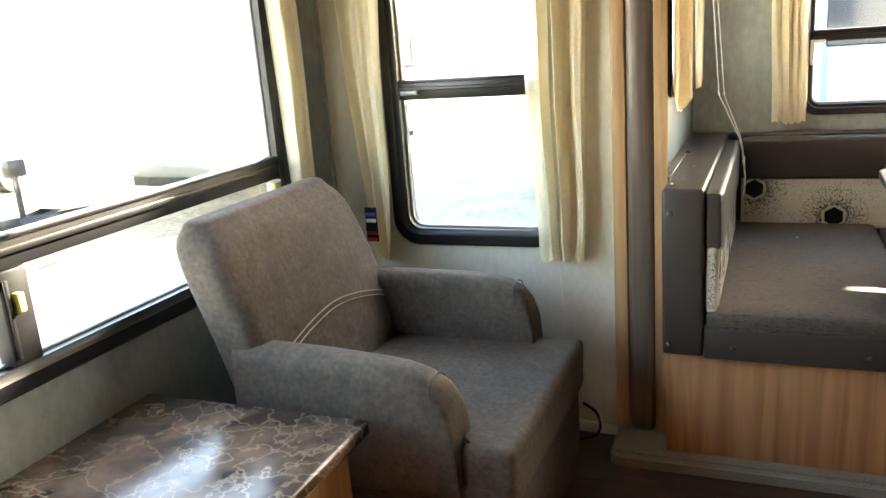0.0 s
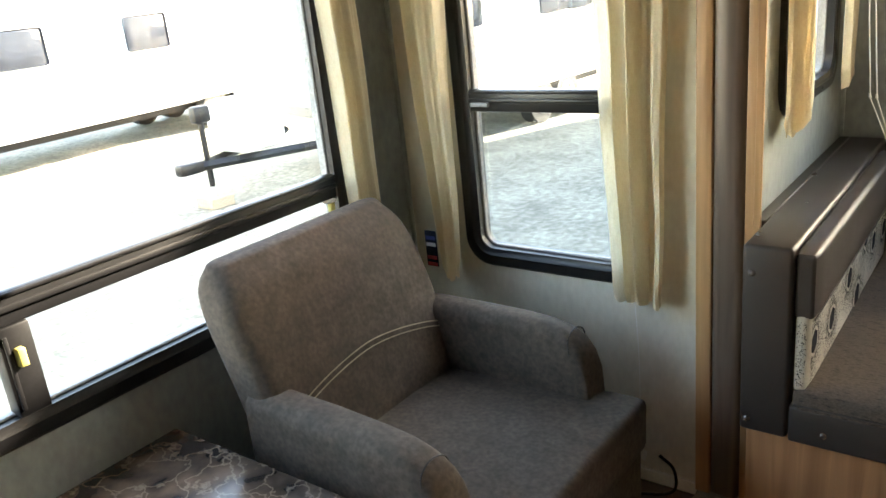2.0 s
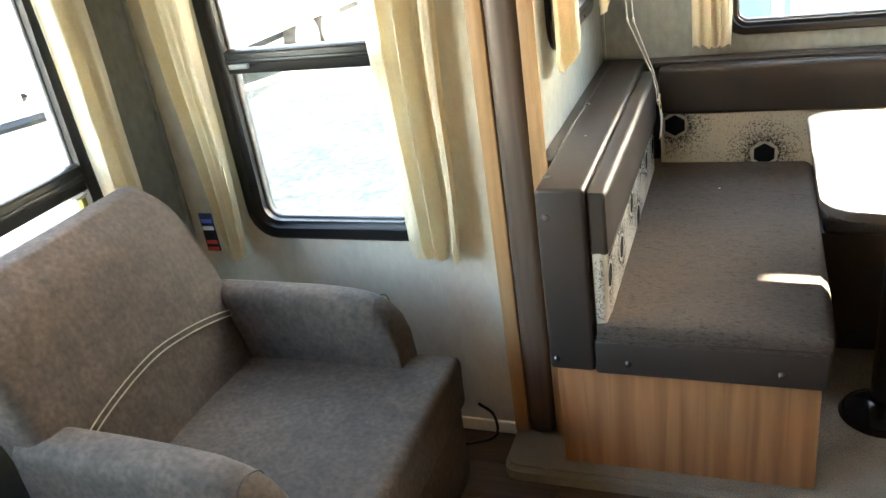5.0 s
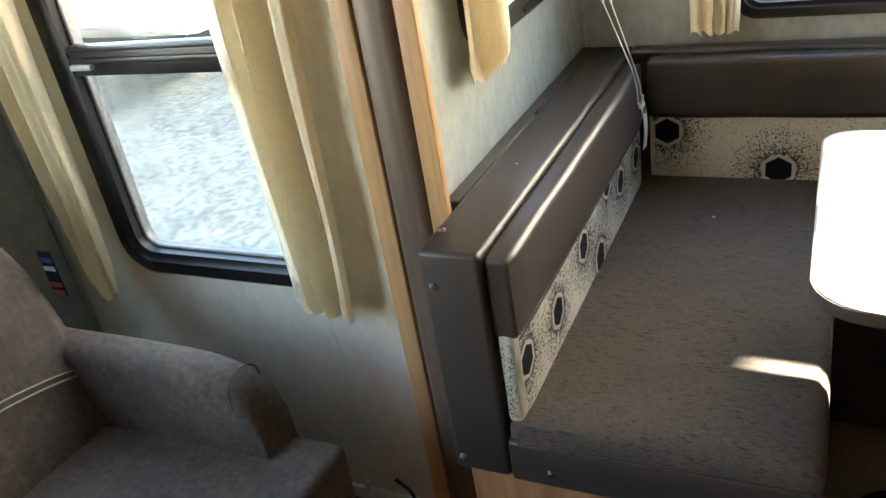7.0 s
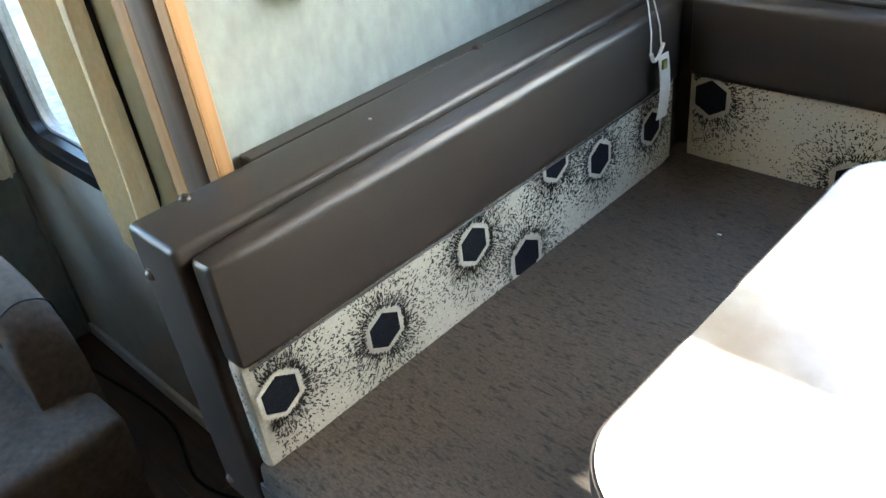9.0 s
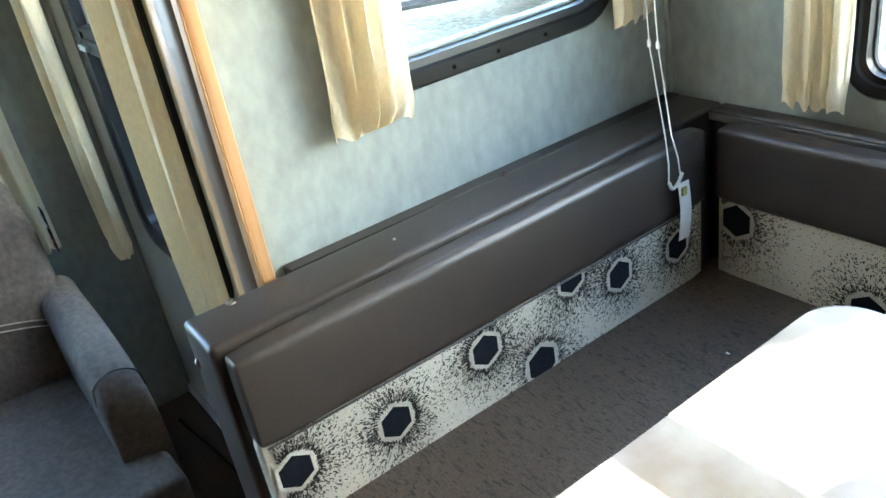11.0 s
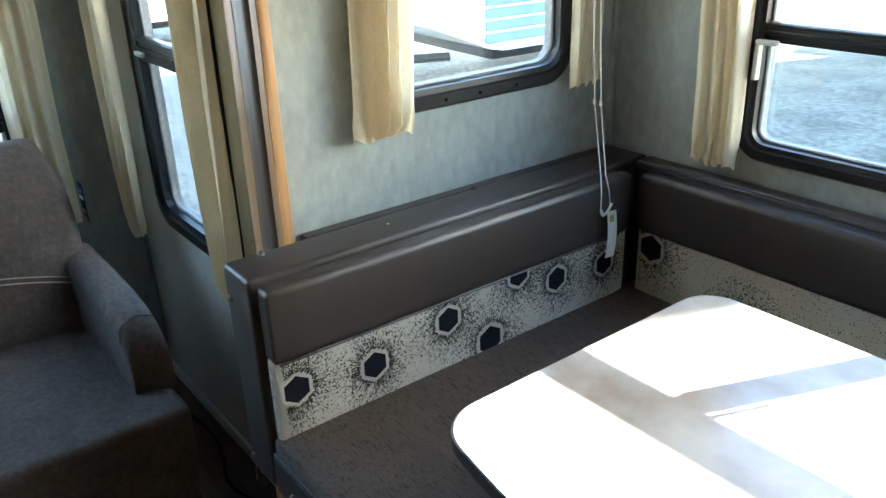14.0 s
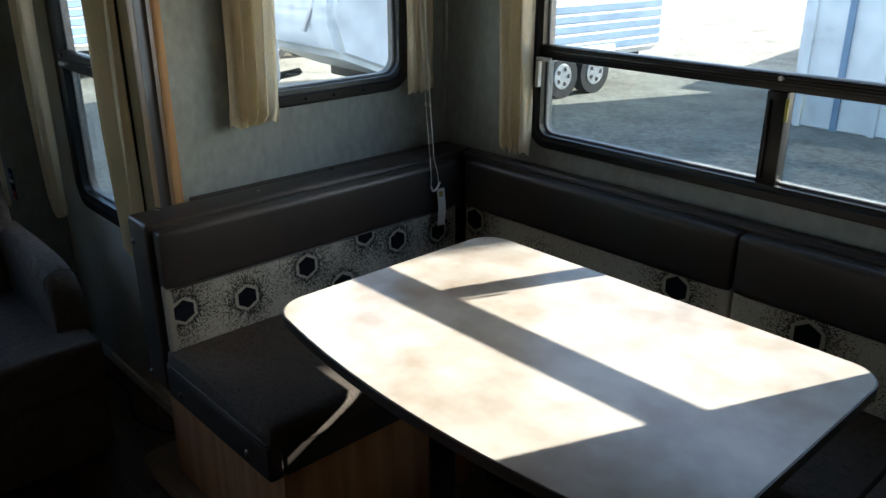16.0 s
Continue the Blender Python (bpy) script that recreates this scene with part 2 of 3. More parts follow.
def smooth_line(pts, n=8):
    """A rounded line through points (Catmull-Rom)."""
    P = [Vector(p) for p in pts]
    P = [P[0] * 2 - P[1]] + P + [P[-1] * 2 - P[-2]]
    res = []
    for i in range(1, len(P) - 2):
        for k in range(n):
            t = k / n
            a, b, c, d = P[i - 1:i + 3]
            res.append(0.5 * ((2 * b) + (c - a) * t + (2 * a - 5 * b + 4 * c - d) * t * t + (3 * b - 3 * c + d - a) * t ** 3))
    return res + [P[-2]]


def rounded(u0, u1, v0, v1, r, n=6):
    """Outline of a rounded rectangle."""
    out = []
    for cu, cv, a in ((u1 - r, v1 - r, 0), (u0 + r, v1 - r, 90), (u0 + r, v0 + r, 180), (u1 - r, v0 + r, 270)):
        for k in range(n + 1):
            t = radians(a + 90 * k / n)
            out.append((cu + r * math.cos(t), cv + r * math.sin(t)))
    return out


def on(plane, at, depth):
    """Maps (u, v, w) to the world: the plane's axis, its place, and which way w points."""
    if plane == "x":
        return lambda u, v, w: Vector((at + depth * w, u, v))
    return lambda u, v, w: Vector((u, at + depth * w, v))


def ring(f, outer, inner, w0, w1, lip=0.006):
    """A frame between two outlines of equal count, from depth w0 to w1, with a soft lip."""
    bm = bmesh.new()
    n = len(outer)
    mid = lambda a, b, s: (a[0] + (b[0] - a[0]) * s, a[1] + (b[1] - a[1]) * s)
    loops = [[(p, w0) for p in outer], [(p, w1 - lip) for p in outer], [(mid(p, q, 0.12), w1) for p, q in zip(outer, inner)],
             [(mid(p, q, 0.62), w1) for p, q in zip(outer, inner)], [(mid(p, q, 0.72), w1 - lip) for p, q in zip(outer, inner)],
             [(q, w1 - lip * 1.4) for q in inner], [(q, w0) for q in inner]]
    V = [[bm.verts.new(f(p[0], p[1], w)) for p, w in l] for l in loops]
    for i in range(len(V)):
        a, b = V[i], V[(i + 1) % len(V)]
        for k in range(n):
            bm.faces.new((a[k], a[(k + 1) % n], b[(k + 1) % n], b[k]))
    return bm


def plate(f, outline, w0, w1):
    bm = bmesh.new()
    a = [bm.verts.new(f(u, v, w0)) for u, v in outline]
    b = [bm.verts.new(f(u, v, w1)) for u, v in outline]
    bm.faces.new(a), bm.faces.new(b[::-1])
    for k in range(len(a)):
        bm.faces.new((a[k], a[(k + 1) % len(a)], b[(k + 1) % len(a)], b[k]))
    return bm


def fbox(f, u0, u1, v0, v1, w0, w1, bevel=0.004):
    a, b = f(u0, v0, w0), f(u1, v1, w1)
    return box(min(a.x, b.x), max(a.x, b.x), min(a.y, b.y), max(a.y, b.y), min(a.z, b.z), max(a.z, b.z), bevel, 2)


def wall(name, plane, at, depth, u0, u1, v0, v1, hole=None, material="wall", thick=0.05):
    """A wall panel with one rectangular opening; its inner face lies at 'at' and its thickness goes against depth."""
    f = on(plane, at, depth)
    rect = lambda a, b, c, d: [(a, c), (b, c), (b, d), (a, d)]
    if not hole:
        bm = plate(f, rect(u0, u1, v0, v1), 0, -thick)
    else:
        bm = bmesh.new()
        loops = [[bm.verts.new(f(u, v, w)) for u, v in r] for w in (0, -thick) for r in (rect(u0, u1, v0, v1), rect(*hole))]
        for a, b in ((0, 1), (1, 3), (3, 2), (2, 0)):
            for k in range(4):
                bm.faces.new((loops[a][k], loops[a][(k + 1) % 4], loops[b][(k + 1) % 4], loops[b][k]))
    ob = part(name, bm, material, smooth=False)
    return tagged(ob, kind="structure")

# ---- structure ----
XW, YS, YO, XR, XS = -1.235, 0.195, 1.255, 2.45, -0.038
XE, YN, TOP = 3.9, -3.3, 2.06
WEST = (-2.30, -0.105, 0.718, 1.86)
SIDE = (-0.99, -0.36, 0.686, 1.86)
SLIDE = (0.40, 1.078, 1.153, 1.80)
OUTER = (0.392, 1.985, 0.992, 1.80)
inset = lambda w, d=0.03: (w[0] + d, w[1] - d, w[2] + d, w[3] - d)

# west wall takes the darker paper: its backlit shade is put into the colour
wall("wall_west", "x", XW, 1, YN, YS + 0.05, 0, TOP, inset(WEST))
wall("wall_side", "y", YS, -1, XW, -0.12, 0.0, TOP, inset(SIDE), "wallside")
wall("wall_side_far", "y", YS, -1, XR + 0.0005, XE, 0, TOP)
wall("wall_slide_side", "x", XS, 1, 0.1745, YO + 0.04, -0.05, 1.97, inset(SLIDE), thick=0.04)
wall("wall_slide_far", "x", XR, -1, 0.2, YO + 0.04, -0.05, 1.97, thick=0.04)
wall("wall_slide_outer", "y", YO, -1, XS, XR, -0.05, 1.97, inset(OUTER), thick=0.04)
wall("wall_south", "y", YN, 1, XW, XE, 0, TOP, material="wood")
wall("wall_east", "x", XE, -1, YN, YS, 0, TOP, material="wood")
tagged(part("ceiling", box(XW - 0.05, XE + 0.05, YN - 0.05, YS + 0.05, TOP, TOP + 0.06), "ceil"), kind="structure")
tagged(part("ceiling_slide", box(XS - 0.04, XR + 0.04, YS + 0.051, YO + 0.04, 1.972, 2.02), "ceil"), kind="structure")
tagged(part("wall_over_slide", box(-0.12, XR + 0.1, YS, YS + 0.05, 1.93, TOP), "wall"), kind="structure")
floor = tagged(part("floor", box(XW - 0.05, XE + 0.05, YN - 0.05, YS + 0.05, -0.06, -0.004), "gap"), kind="structure")
tagged(part("slide_floor", box(XS, XR, 0.195, YO, -0.05, 0.045, 0.0), "carpet"), kind="structure")
# carpeted nose of the slide-out, with a rounded corner
f_nose = lambda u, v, w: Vector((u, v, w))
nose = [(XR + 0.05, 0.194), (-0.178, 0.194), (-0.178, 0.025), (-0.173, 0.003), (-0.158, -0.013), (-0.135, -0.019), (XR + 0.05, -0.019)]
bm = plate(f_nose, nose, 0.0, 0.047)
bmesh.ops.bevel(bm, geom=[e for e in bm.edges if all(v.co.z > 0.04 for v in e.verts) and any(v.co.y < 0.19 for v in e.verts)], offset=0.016, segments=3, affect="EDGES")
tagged(part("slide_nose", bm, "carpet", label="beige carpet wrapped over the slide-out lip"), kind="structure")
# post between wall and slide-out: oak strip, walnut round, oak strip
tagged(part("trim_oak", box(-0.178, -0.1335, 0.150, 0.23, 0.044, TOP, 0.004), "oak", label="light oak trim strip"), kind="structure")
bm = box(-0.133, -0.046, 0.142, 0.23, 0.044, TOP, 0.026, 4)
tagged(part("trim_walnut", bm, "walnut", label="dark walnut rounded corner post"), kind="structure")
bm = box(-0.0455, -0.0075, 0.148, 0.174, 0.044, TOP, 0.004)
box(-0.022, -0.003, 0.1435, 0.1475, 0.044, TOP, 0.002, 1, bm=bm)
tagged(part("trim_oak_slide", bm, "oak", label="light oak trim strip"), kind="structure")
tagged(part("corner_strip", box(XS + 0.0005, XS + 0.014, YO - 0.014, YO - 0.0005, 0.93, 1.97, 0.003), "wall"), kind="structure")
tagged(part("corner_strip_side", box(XW + 0.0005, XW + 0.014, YS - 0.014, YS - 0.0005, 0.0, TOP, 0.003), "wall"), kind="structure")
tagged(part("baseboard", box(XW + 0.02, -0.162, YS - 0.012, YS, 0.0, 0.044, 0.003), "white"), kind="structure")
# outer skin of the vehicle, for its shadow on the lot
tagged(part("outer_floor", box(XW - 0.05, XE + 0.05, YN - 0.05, YS + 0.05, -0.3, -0.061), "shell"), kind="structure")


def window(name, plane, at, depth, w, bars, mull, r=0.08, width=0.052, tint=None, label=""):
    """A framed window: ring, glass, a cross bar and short mullions under it."""
    f = on(plane, at, depth)
    c = f((w[0] + w[1]) / 2, w[2], 0)
    win = thing(name, c, label or "black framed window with rounded corners", "window", kind="structure")
    outer = rounded(*w, r)
    inner = rounded(w[0] + width, w[1] - width, w[2] + width, w[3] - width, max(0.02, r - width * 0.75))
    part("window_frame", ring(f, outer, inner, -0.045, 0.017), "black", win)
    inner2 = rounded(w[0] + width + 0.007, w[1] - width - 0.007, w[2] + width + 0.007, w[3] - width - 0.007, max(0.015, r - width * 0.75 - 0.007))
    part("glazing_bead", ring(f, inner, inner2, -0.044, -0.016, 0.002), "grey", win)
    i0, i1, j0, j1 = w[0] + width - 0.004, w[1] - width + 0.004, w[2] + width - 0.004, w[3] - width + 0.004
    edges = [j0] + [b for b in bars] + [j1]
    for lo, hi in bars:
        part("cross_bar", fbox(f, i0, i1, lo, hi, -0.028, 0.004, 0.006), "black", win)
        part("bar_rib", fbox(f, i0 + 0.002, i1 - 0.002, lo + (hi - lo) * 0.42, lo + (hi - lo) * 0.62, 0.004, 0.011, 0.003), "black", win)
        part("bar_lip", fbox(f, i0 + 0.002, i1 - 0.002, hi - 0.012, hi - 0.002, 0.004, 0.009, 0.002), "black", win)
    for a, b in mull:
        part("mullion", fbox(f, a, b, j0, bars[0][0], -0.04, 0.008, 0.006), "black", win)
        part("pull_rib", fbox(f, a + 0.008, a + 0.018, j0 + 0.02, bars[0][0] - 0.02, 0.008, 0.016, 0.002), "black", win)
    cuts = []
    if bars:
        us = [i0] + [x for a, b in mull for x in (a, b)] + [i1]
        for k in range(0, len(us), 2):
            cuts.append((us[k], us[k + 1], j0, bars[0][0], -0.03))
        cuts.append((i0, i1, bars[0][1], j1, -0.022))
    else:
        cuts.append((i0, i1, j0, j1, -0.022))
    for k, (a, b, lo, hi, d) in enumerate(cuts):
        low = bars and k < len(cuts) - 1
        p = part("pane", plate(f, rounded(a, b, lo, hi, 0.004, 1), d - 0.003, d), tint if low and tint else "glass", win, smooth=False)
        p.visible_shadow = False
    return win, f


win_w, fw = window("window_1", "x", XW, 1, WEST, [(0.998, 1.075)], [(-1.262, -1.185)], 0.07, 0.062)
part("latch", box(XW + 0.005, XW + 0.024, -0.216, -0.198, 0.95, 0.992, 0.004), "yellow", win_w, "yellow and white sash latch")
part("latch", box(XW + 0.006, XW + 0.026, -0.235, -0.19, 0.993, 1.002, 0.003), "white", win_w)
part("latch", box(XW + 0.005, XW + 0.026, -1.236, -1.216, 0.90, 0.945, 0.004), "yellow", win_w, "yellow sash latch")
part("stop_rod", rod((XW + 0.022, -0.112, 0.78), (XW + 0.022, -0.112, 1.84), 0.004), "white", win_w)
win_s, fs = window("window_2", "y", YS, -1, SIDE, [(1.209, 1.279)], [], 0.095, 0.06, "tinted")
part("latch", box(-0.915, -0.85, YS - 0.026, YS - 0.012, 1.228, 1.242, 0.003), "grey", win_s)
win_d, fd = window("window_3", "x", XS, 1, SLIDE, [], [], 0.10, 0.052)
for y in (0.50, 0.625, 0.735, 0.86):
    part("screw", rod((XS + 0.014, y, 1.172), (XS + 0.0195, y, 1.172), 0.005, 0.004, 10), "gloss", win_d)
win_o, fo = window("window_4", "y", YO, -1, OUTER, [(1.284, 1.332)], [(1.203, 1.26)], 0.07, 0.042, "tinted")
part("latch", box(0.425, 0.438, YO - 0.03, YO - 0.012, 1.195, 1.28, 0.003), "white", win_o, "white sash latch")
part("latch", box(0.425, 0.48, YO - 0.03, YO - 0.012, 1.281, 1.293, 0.003), "white", win_o)
part("latch", box(1.2605, 1.270, YO - 0.018, YO - 0.012, 1.21, 1.27, 0.003), "yellow", win_o)
part("screw", rod((1.235, YO - 0.003, 1.318), (1.235, YO - 0.014, 1.318), 0.008, 0.006, 10), "white", win_o)


# ---- curtains ----
def curtain(plane, at, depth, top, bottom, z0, z1, folds, amp, seed, label, tie=0.0):
    """A gathered curtain: pleats that run down, narrow to the hem and flare in the last centimetres."""
    rnd = random.Random(seed)
    f = on(plane, at, depth)
    ph = [rnd.uniform(0, 6.28) for _ in range(6)]
    jit = [rnd.uniform(-0.22, 0.22) for _ in range(folds + 2)]
    bm = bmesh.new()
    nu, nv = folds * 26, 56
    grid = []
    for j in range(nv + 1):
        s = j / nv
        z = z0 + (z1 - z0) * s
        lo = bottom[0] + (top[0] - bottom[0]) * s ** 0.8
        hi = bottom[1] + (top[1] - bottom[1]) * s ** 0.8
        row = []
        for i in range(nu + 1):
            t = i / nu
            k = min(folds - 1, int(t * folds))
            wob = 0.10 * math.sin(3.1 * z * 2 + ph[0] + 5 * t) + jit[k] * 0.35
            g = 2 * math.pi * (t * folds + 0.16 * math.sin(2 * math.pi * t + ph[3])) + wob * 2 + ph[1]
            a = 1.15 * math.sin(g + 0.45 * math.sin(g)) + 0.22 * math.sin(2 * math.pi * t * folds * 2.3 + ph[2] + z * 2)
            w = amp * a * (0.75 + 0.4 * math.sin(ph[3] + 4 * t + 2 * z))
            hem = max(0.0, 1 - s * 26)
            puff = math.exp(-((s * (z1 - z0) - 0.035) / 0.022) ** 2)
            u = lo + (hi - lo) * (t + 0.05 * math.sin(2 * math.pi * t * folds + ph[4]) * (1 - s)) + 0.003 * math.sin(9 * z + ph[5])
            row.append(bm.verts.new(f(u, z + hem * 0.007 * math.sin(t * folds * 8 + ph[2]), max(-0.024, w * (1 - 0.45 * hem) + 0.007 * puff * math.sin(t * folds * 11 + ph[5])) - hem * 0.004 * math.cos(t * folds * 7))))
        grid.append(row)
    for a, b in zip(grid, grid[1:]):
        for i in range(nu):
            bm.faces.new((a[i], a[i + 1], b[i + 1], b[i]))
    c = f((bottom[0] + bottom[1]) / 2, z0, 0)
    th = thing("curtain", c, label, "curtain", "curtains at the windows")
    ob = part("cloth", bm, "curtain", th)
    return th


curtain("y", 0.140, -1, (-0.470, -0.236), (-0.418, -0.268), 0.652, 1.98, 3, 0.034, 3, "cream gathered curtain hanging beside a narrow window")
curtain("y", 0.118, -1, (-1.15, -0.94), (-1.03, -0.985), 0.645, 1.98, 3, 0.028, 5, "cream gathered curtain pulled to the corner")
curtain("x", XW + 0.06, 1, (-0.178, -0.012), (-0.155, -0.02), 0.68, 1.98, 3, 0.016, 8, "cream gathered curtain behind the armchair")
curtain("x", XS + 0.048, 1, (0.37, 0.545), (0.338, 0.495), 1.124, 1.95, 4, 0.021, 11, "short cream curtain over the dinette bench")
curtain("x", XS + 0.048, 1, (1.03, 1.152), (1.033, 1.149), 1.142, 1.95, 3, 0.014, 14, "short cream curtain in the dinette corner")
curtain("y", YO - 0.05, -1, (0.275, 0.425), (0.292, 0.422), 0.968, 1.95, 4, 0.02, 17, "cream curtain beside the wide dinette window")

# ---- dinette ----
def pillow(x0, x1, y0, y1, z0, z1, bevel, puff=(0, 0, 0), seg=4, cuts=10, wob=0.0, seed=1):
    """A padded block: bevelled, then swollen in the middle of its faces."""
    bm = box(x0, x1, y0, y1, z0, z1)
    bmesh.ops.subdivide_edges(bm, edges=bm.edges, cuts=cuts, use_grid_fill=True)
    c = Vector(((x0 + x1) / 2, (y0 + y1) / 2, (z0 + z1) / 2))
    h = Vector((x1 - x0, y1 - y0, z1 - z0)) / 2
    for v in bm.verts:
        d = v.co - c
        q = [min(1, abs(d[i]) / h[i]) for i in range(3)]
        # round the block's edges
        e = Vector([max(0.0, abs(d[i]) - (h[i] - bevel)) for i in range(3)])
        if e.length > 1e-6:
            scale_e = bevel / max(e.length, bevel)
            for i in range(3):
                if e[i] > 0:
                    d[i] = math.copysign(h[i] - bevel + e[i] * scale_e, d[i])
        for i in range(3):
            if puff[i]:
                a, b = (i + 1) % 3, (i + 2) % 3
                d[i] += math.copysign(puff[i] * (1 - q[a] ** 2) * (1 - q[b] ** 2), d[i]) if q[i] > 0.95 else 0
        v.co = c + d
        if wob:
            v.co += Vector(noise.noise_vector(v.co * 7 + Vector((seed, 0, 0)))) * wob
    return bm


def button(parent, at, axis):
    at = Vector(at)
    d = Vector(axis)
    bm = rod(at, at + d * 0.003, 0.0095, 0.0085, 14)
    rod(at + d * 0.003, at + d * 0.006, 0.0080, 0.0045, 14, bm=bm)
    part("button", bm, "rivet", parent)


def clip_poly(poly, lo, hi):
    """Keeps the part of a 2D outline with lo <= v <= hi."""
    for sgn, lim in ((1, lo), (-1, -hi)):
        res = []
        for i, p in enumerate(poly):
            q = poly[(i + 1) % len(poly)]
            a, b = sgn * p[1] - lim, sgn * q[1] - lim
            if a >= 0:
                res.append(p)
            if a * b < 0:
                s = a / (a - b)
                res.append((p[0] + (q[0] - p[0]) * s, p[1] + (q[1] - p[1]) * s))
        poly = res
    return poly


def printed(parent, f, hexes, lo, hi, u0, u1, seed, dots=1100):
    """Printed hexagons, each with a pale ring and a burst of dashes round it."""
    rnd = random.Random(seed)
    burst = bmesh.new()

    def poly(bm, pts, w):
        pts = clip_poly(pts, lo, hi)
        if len(pts) > 2:
            bm.faces.new([bm.verts.new(f(u, v, w)) for u, v in pts])
    for cu, cv, r in hexes:
        h = lambda k: [(cu + k * r * math.sin(radians(60 * i)), cv + k * r * math.cos(radians(60 * i))) for i in range(6)]
        o, n = h(1.0), h(0.80)
        pale, dark = bmesh.new(), bmesh.new()
        for i in range(6):
            poly(pale, [o[i], o[(i + 1) % 6], n[(i + 1) % 6], n[i]], 0.0014)
        poly(dark, n, 0.0013)
        hx = part("hexagon", dark, "navy", parent, "navy hexagon print", smooth=False)
        part("hexagon_ring", pale, "pale", hx, smooth=False)
        for _ in range(1350):
            d = r * (0.98 + 1.6 * rnd.random() ** 1.6)
            a = rnd.uniform(0, 2 * math.pi)
            a = round(a * 11) / 11 + rnd.uniform(-0.035, 0.035) if d < 1.7 * r else a
            u, v = cu + d * math.sin(a), cv + d * math.cos(a)
            if not (u0 < u < u1):
                continue
            ln, wd = rnd.uniform(0.004, 0.010) * (1.35 - 0.32 * d / r), rnd.uniform(0.0012, 0.0024)
            da = a + rnd.choice((0, 0, 0, 0, 1.57)) + rnd.uniform(-0.2, 0.2)
            su, sv, tu, tv = math.sin(da) * ln / 2, math.cos(da) * ln / 2, math.cos(da) * wd / 2, -math.sin(da) * wd / 2
            poly(burst, [(u - su - tu, v - sv - tv), (u - su + tu, v - sv + tv), (u + su + tu, v + sv + tv), (u + su - tu, v + sv - tv)], 0.0007)
    for _ in range(int(dots * (u1 - u0))):
        u, v, s = rnd.uniform(u0, u1), rnd.uniform(lo, hi), rnd.uniform(0.0007, 0.0015)
        poly(burst, [(u - s, v - s), (u + s, v - s), (u + s, v + s), (u - s, v + s)], 0.0007)
    tagged(part("speckle_print", burst, "dash", parent, smooth=False), kind="stuff")


SEAT, SPLIT, CAP = 0.547, 0.747, 0.93
# side bench: wood base, valance, seat, back frame
bench = thing("dinette_bench", (0.35, 0.6, 0.045), "cherry wood dinette bench with dark brown leatherette trim", "bench", "dinette benches")
part("base_panel", box(0.003, 0.672, 0.04, 1.25, 0.045, 0.42, 0.004, 2), "wood", bench, "cherry wood-grain base panel")
part("back_frame", box(-0.004, 0.118, -0.004, 1.252, 0.403, CAP, 0.011, 4), "vinyl", bench, "brown leatherette end post and cap")
part("cap_filler", box(XS + 0.001, -0.002, 0.2, 1.252, 0.80, CAP - 0.001, 0.003, 1), "vinyl", bench)
part("valance", box(0.119, 0.684, -0.003, 0.04, 0.397, 0.502, 0.009, 3), "vinyl", bench)
part("valance", box(0.66, 0.686, 0.041, 0.72, 0.397, 0.502, 0.009, 3), "vinyl", bench)
for p in ((0.02, -0.004, 0.856), (0.016, -0.004, 0.438)):
    button(bench, p, (0, -1, 0))
for p in ((0.205, -0.003, 0.436), (0.575, -0.003, 0.436)):
    button(bench, p, (0, -1, 0))
for p in ((0.012, 0.08, CAP), (0.004, 0.693, CAP)):
    button(bench, p, (0, 0, 1))
seat = thing("seat_cushion", (0.4, 0.6, 0.484), "brown woven fabric bench seat cushion", "cushion", "dinette seat cushions")
part("cover", pillow(0.12, 0.694, -0.002, 1.238, 0.47, SEAT + 0.008, 0.026, (0, 0, 0.004), cuts=24), "fabric", seat)
part("piping", tube(smooth_line([(0.13, -0.001, 0.508), (0.40, -0.003, 0.508), (0.68, -0.001, 0.508)], 6), 0.003), "vinyl", seat)
back = thing("back_cushion", (0.14, 0.6, SEAT), "back cushion of brown leatherette over cream hexagon print", "cushion", "dinette back cushions")
part("upper_roll", pillow(0.116, 0.170, 0.012, 1.13, SPLIT - 0.006, 0.917, 0.015, (0.004, 0, 0.001), cuts=26, wob=0.0012), "vinyl", back, "dark brown leatherette roll")
part("lower_panel", pillow(0.12, 0.160, 0.010, 1.13, SEAT - 0.012, SPLIT + 0.012, 0.019, (0, 0, 0), cuts=22), "print", back, "cream panel with hexagon print")
part("seam", tube([(0.1675, 0.022 + 0.02 * i, SPLIT - 0.004) for i in range(54)], 0.0022, 6), "vinyl", back)
R = 0.043
printed(back, on("x", 0.160, 1), [(0.057, 0.668, R), (0.257, 0.648, R), (0.473, 0.687, R), (0.607, 0.582, 0.05), (0.705, 0.737, R), (0.844, 0.679, R), (1.033, 0.667, R)],
        SEAT + 0.003, SPLIT - 0.002, 0.030, 1.113, 4)
printed(back, on("y", 0.010, -1), [], SEAT + 0.012, SPLIT - 0.01, 0.13, 0.152, 21, 7000)
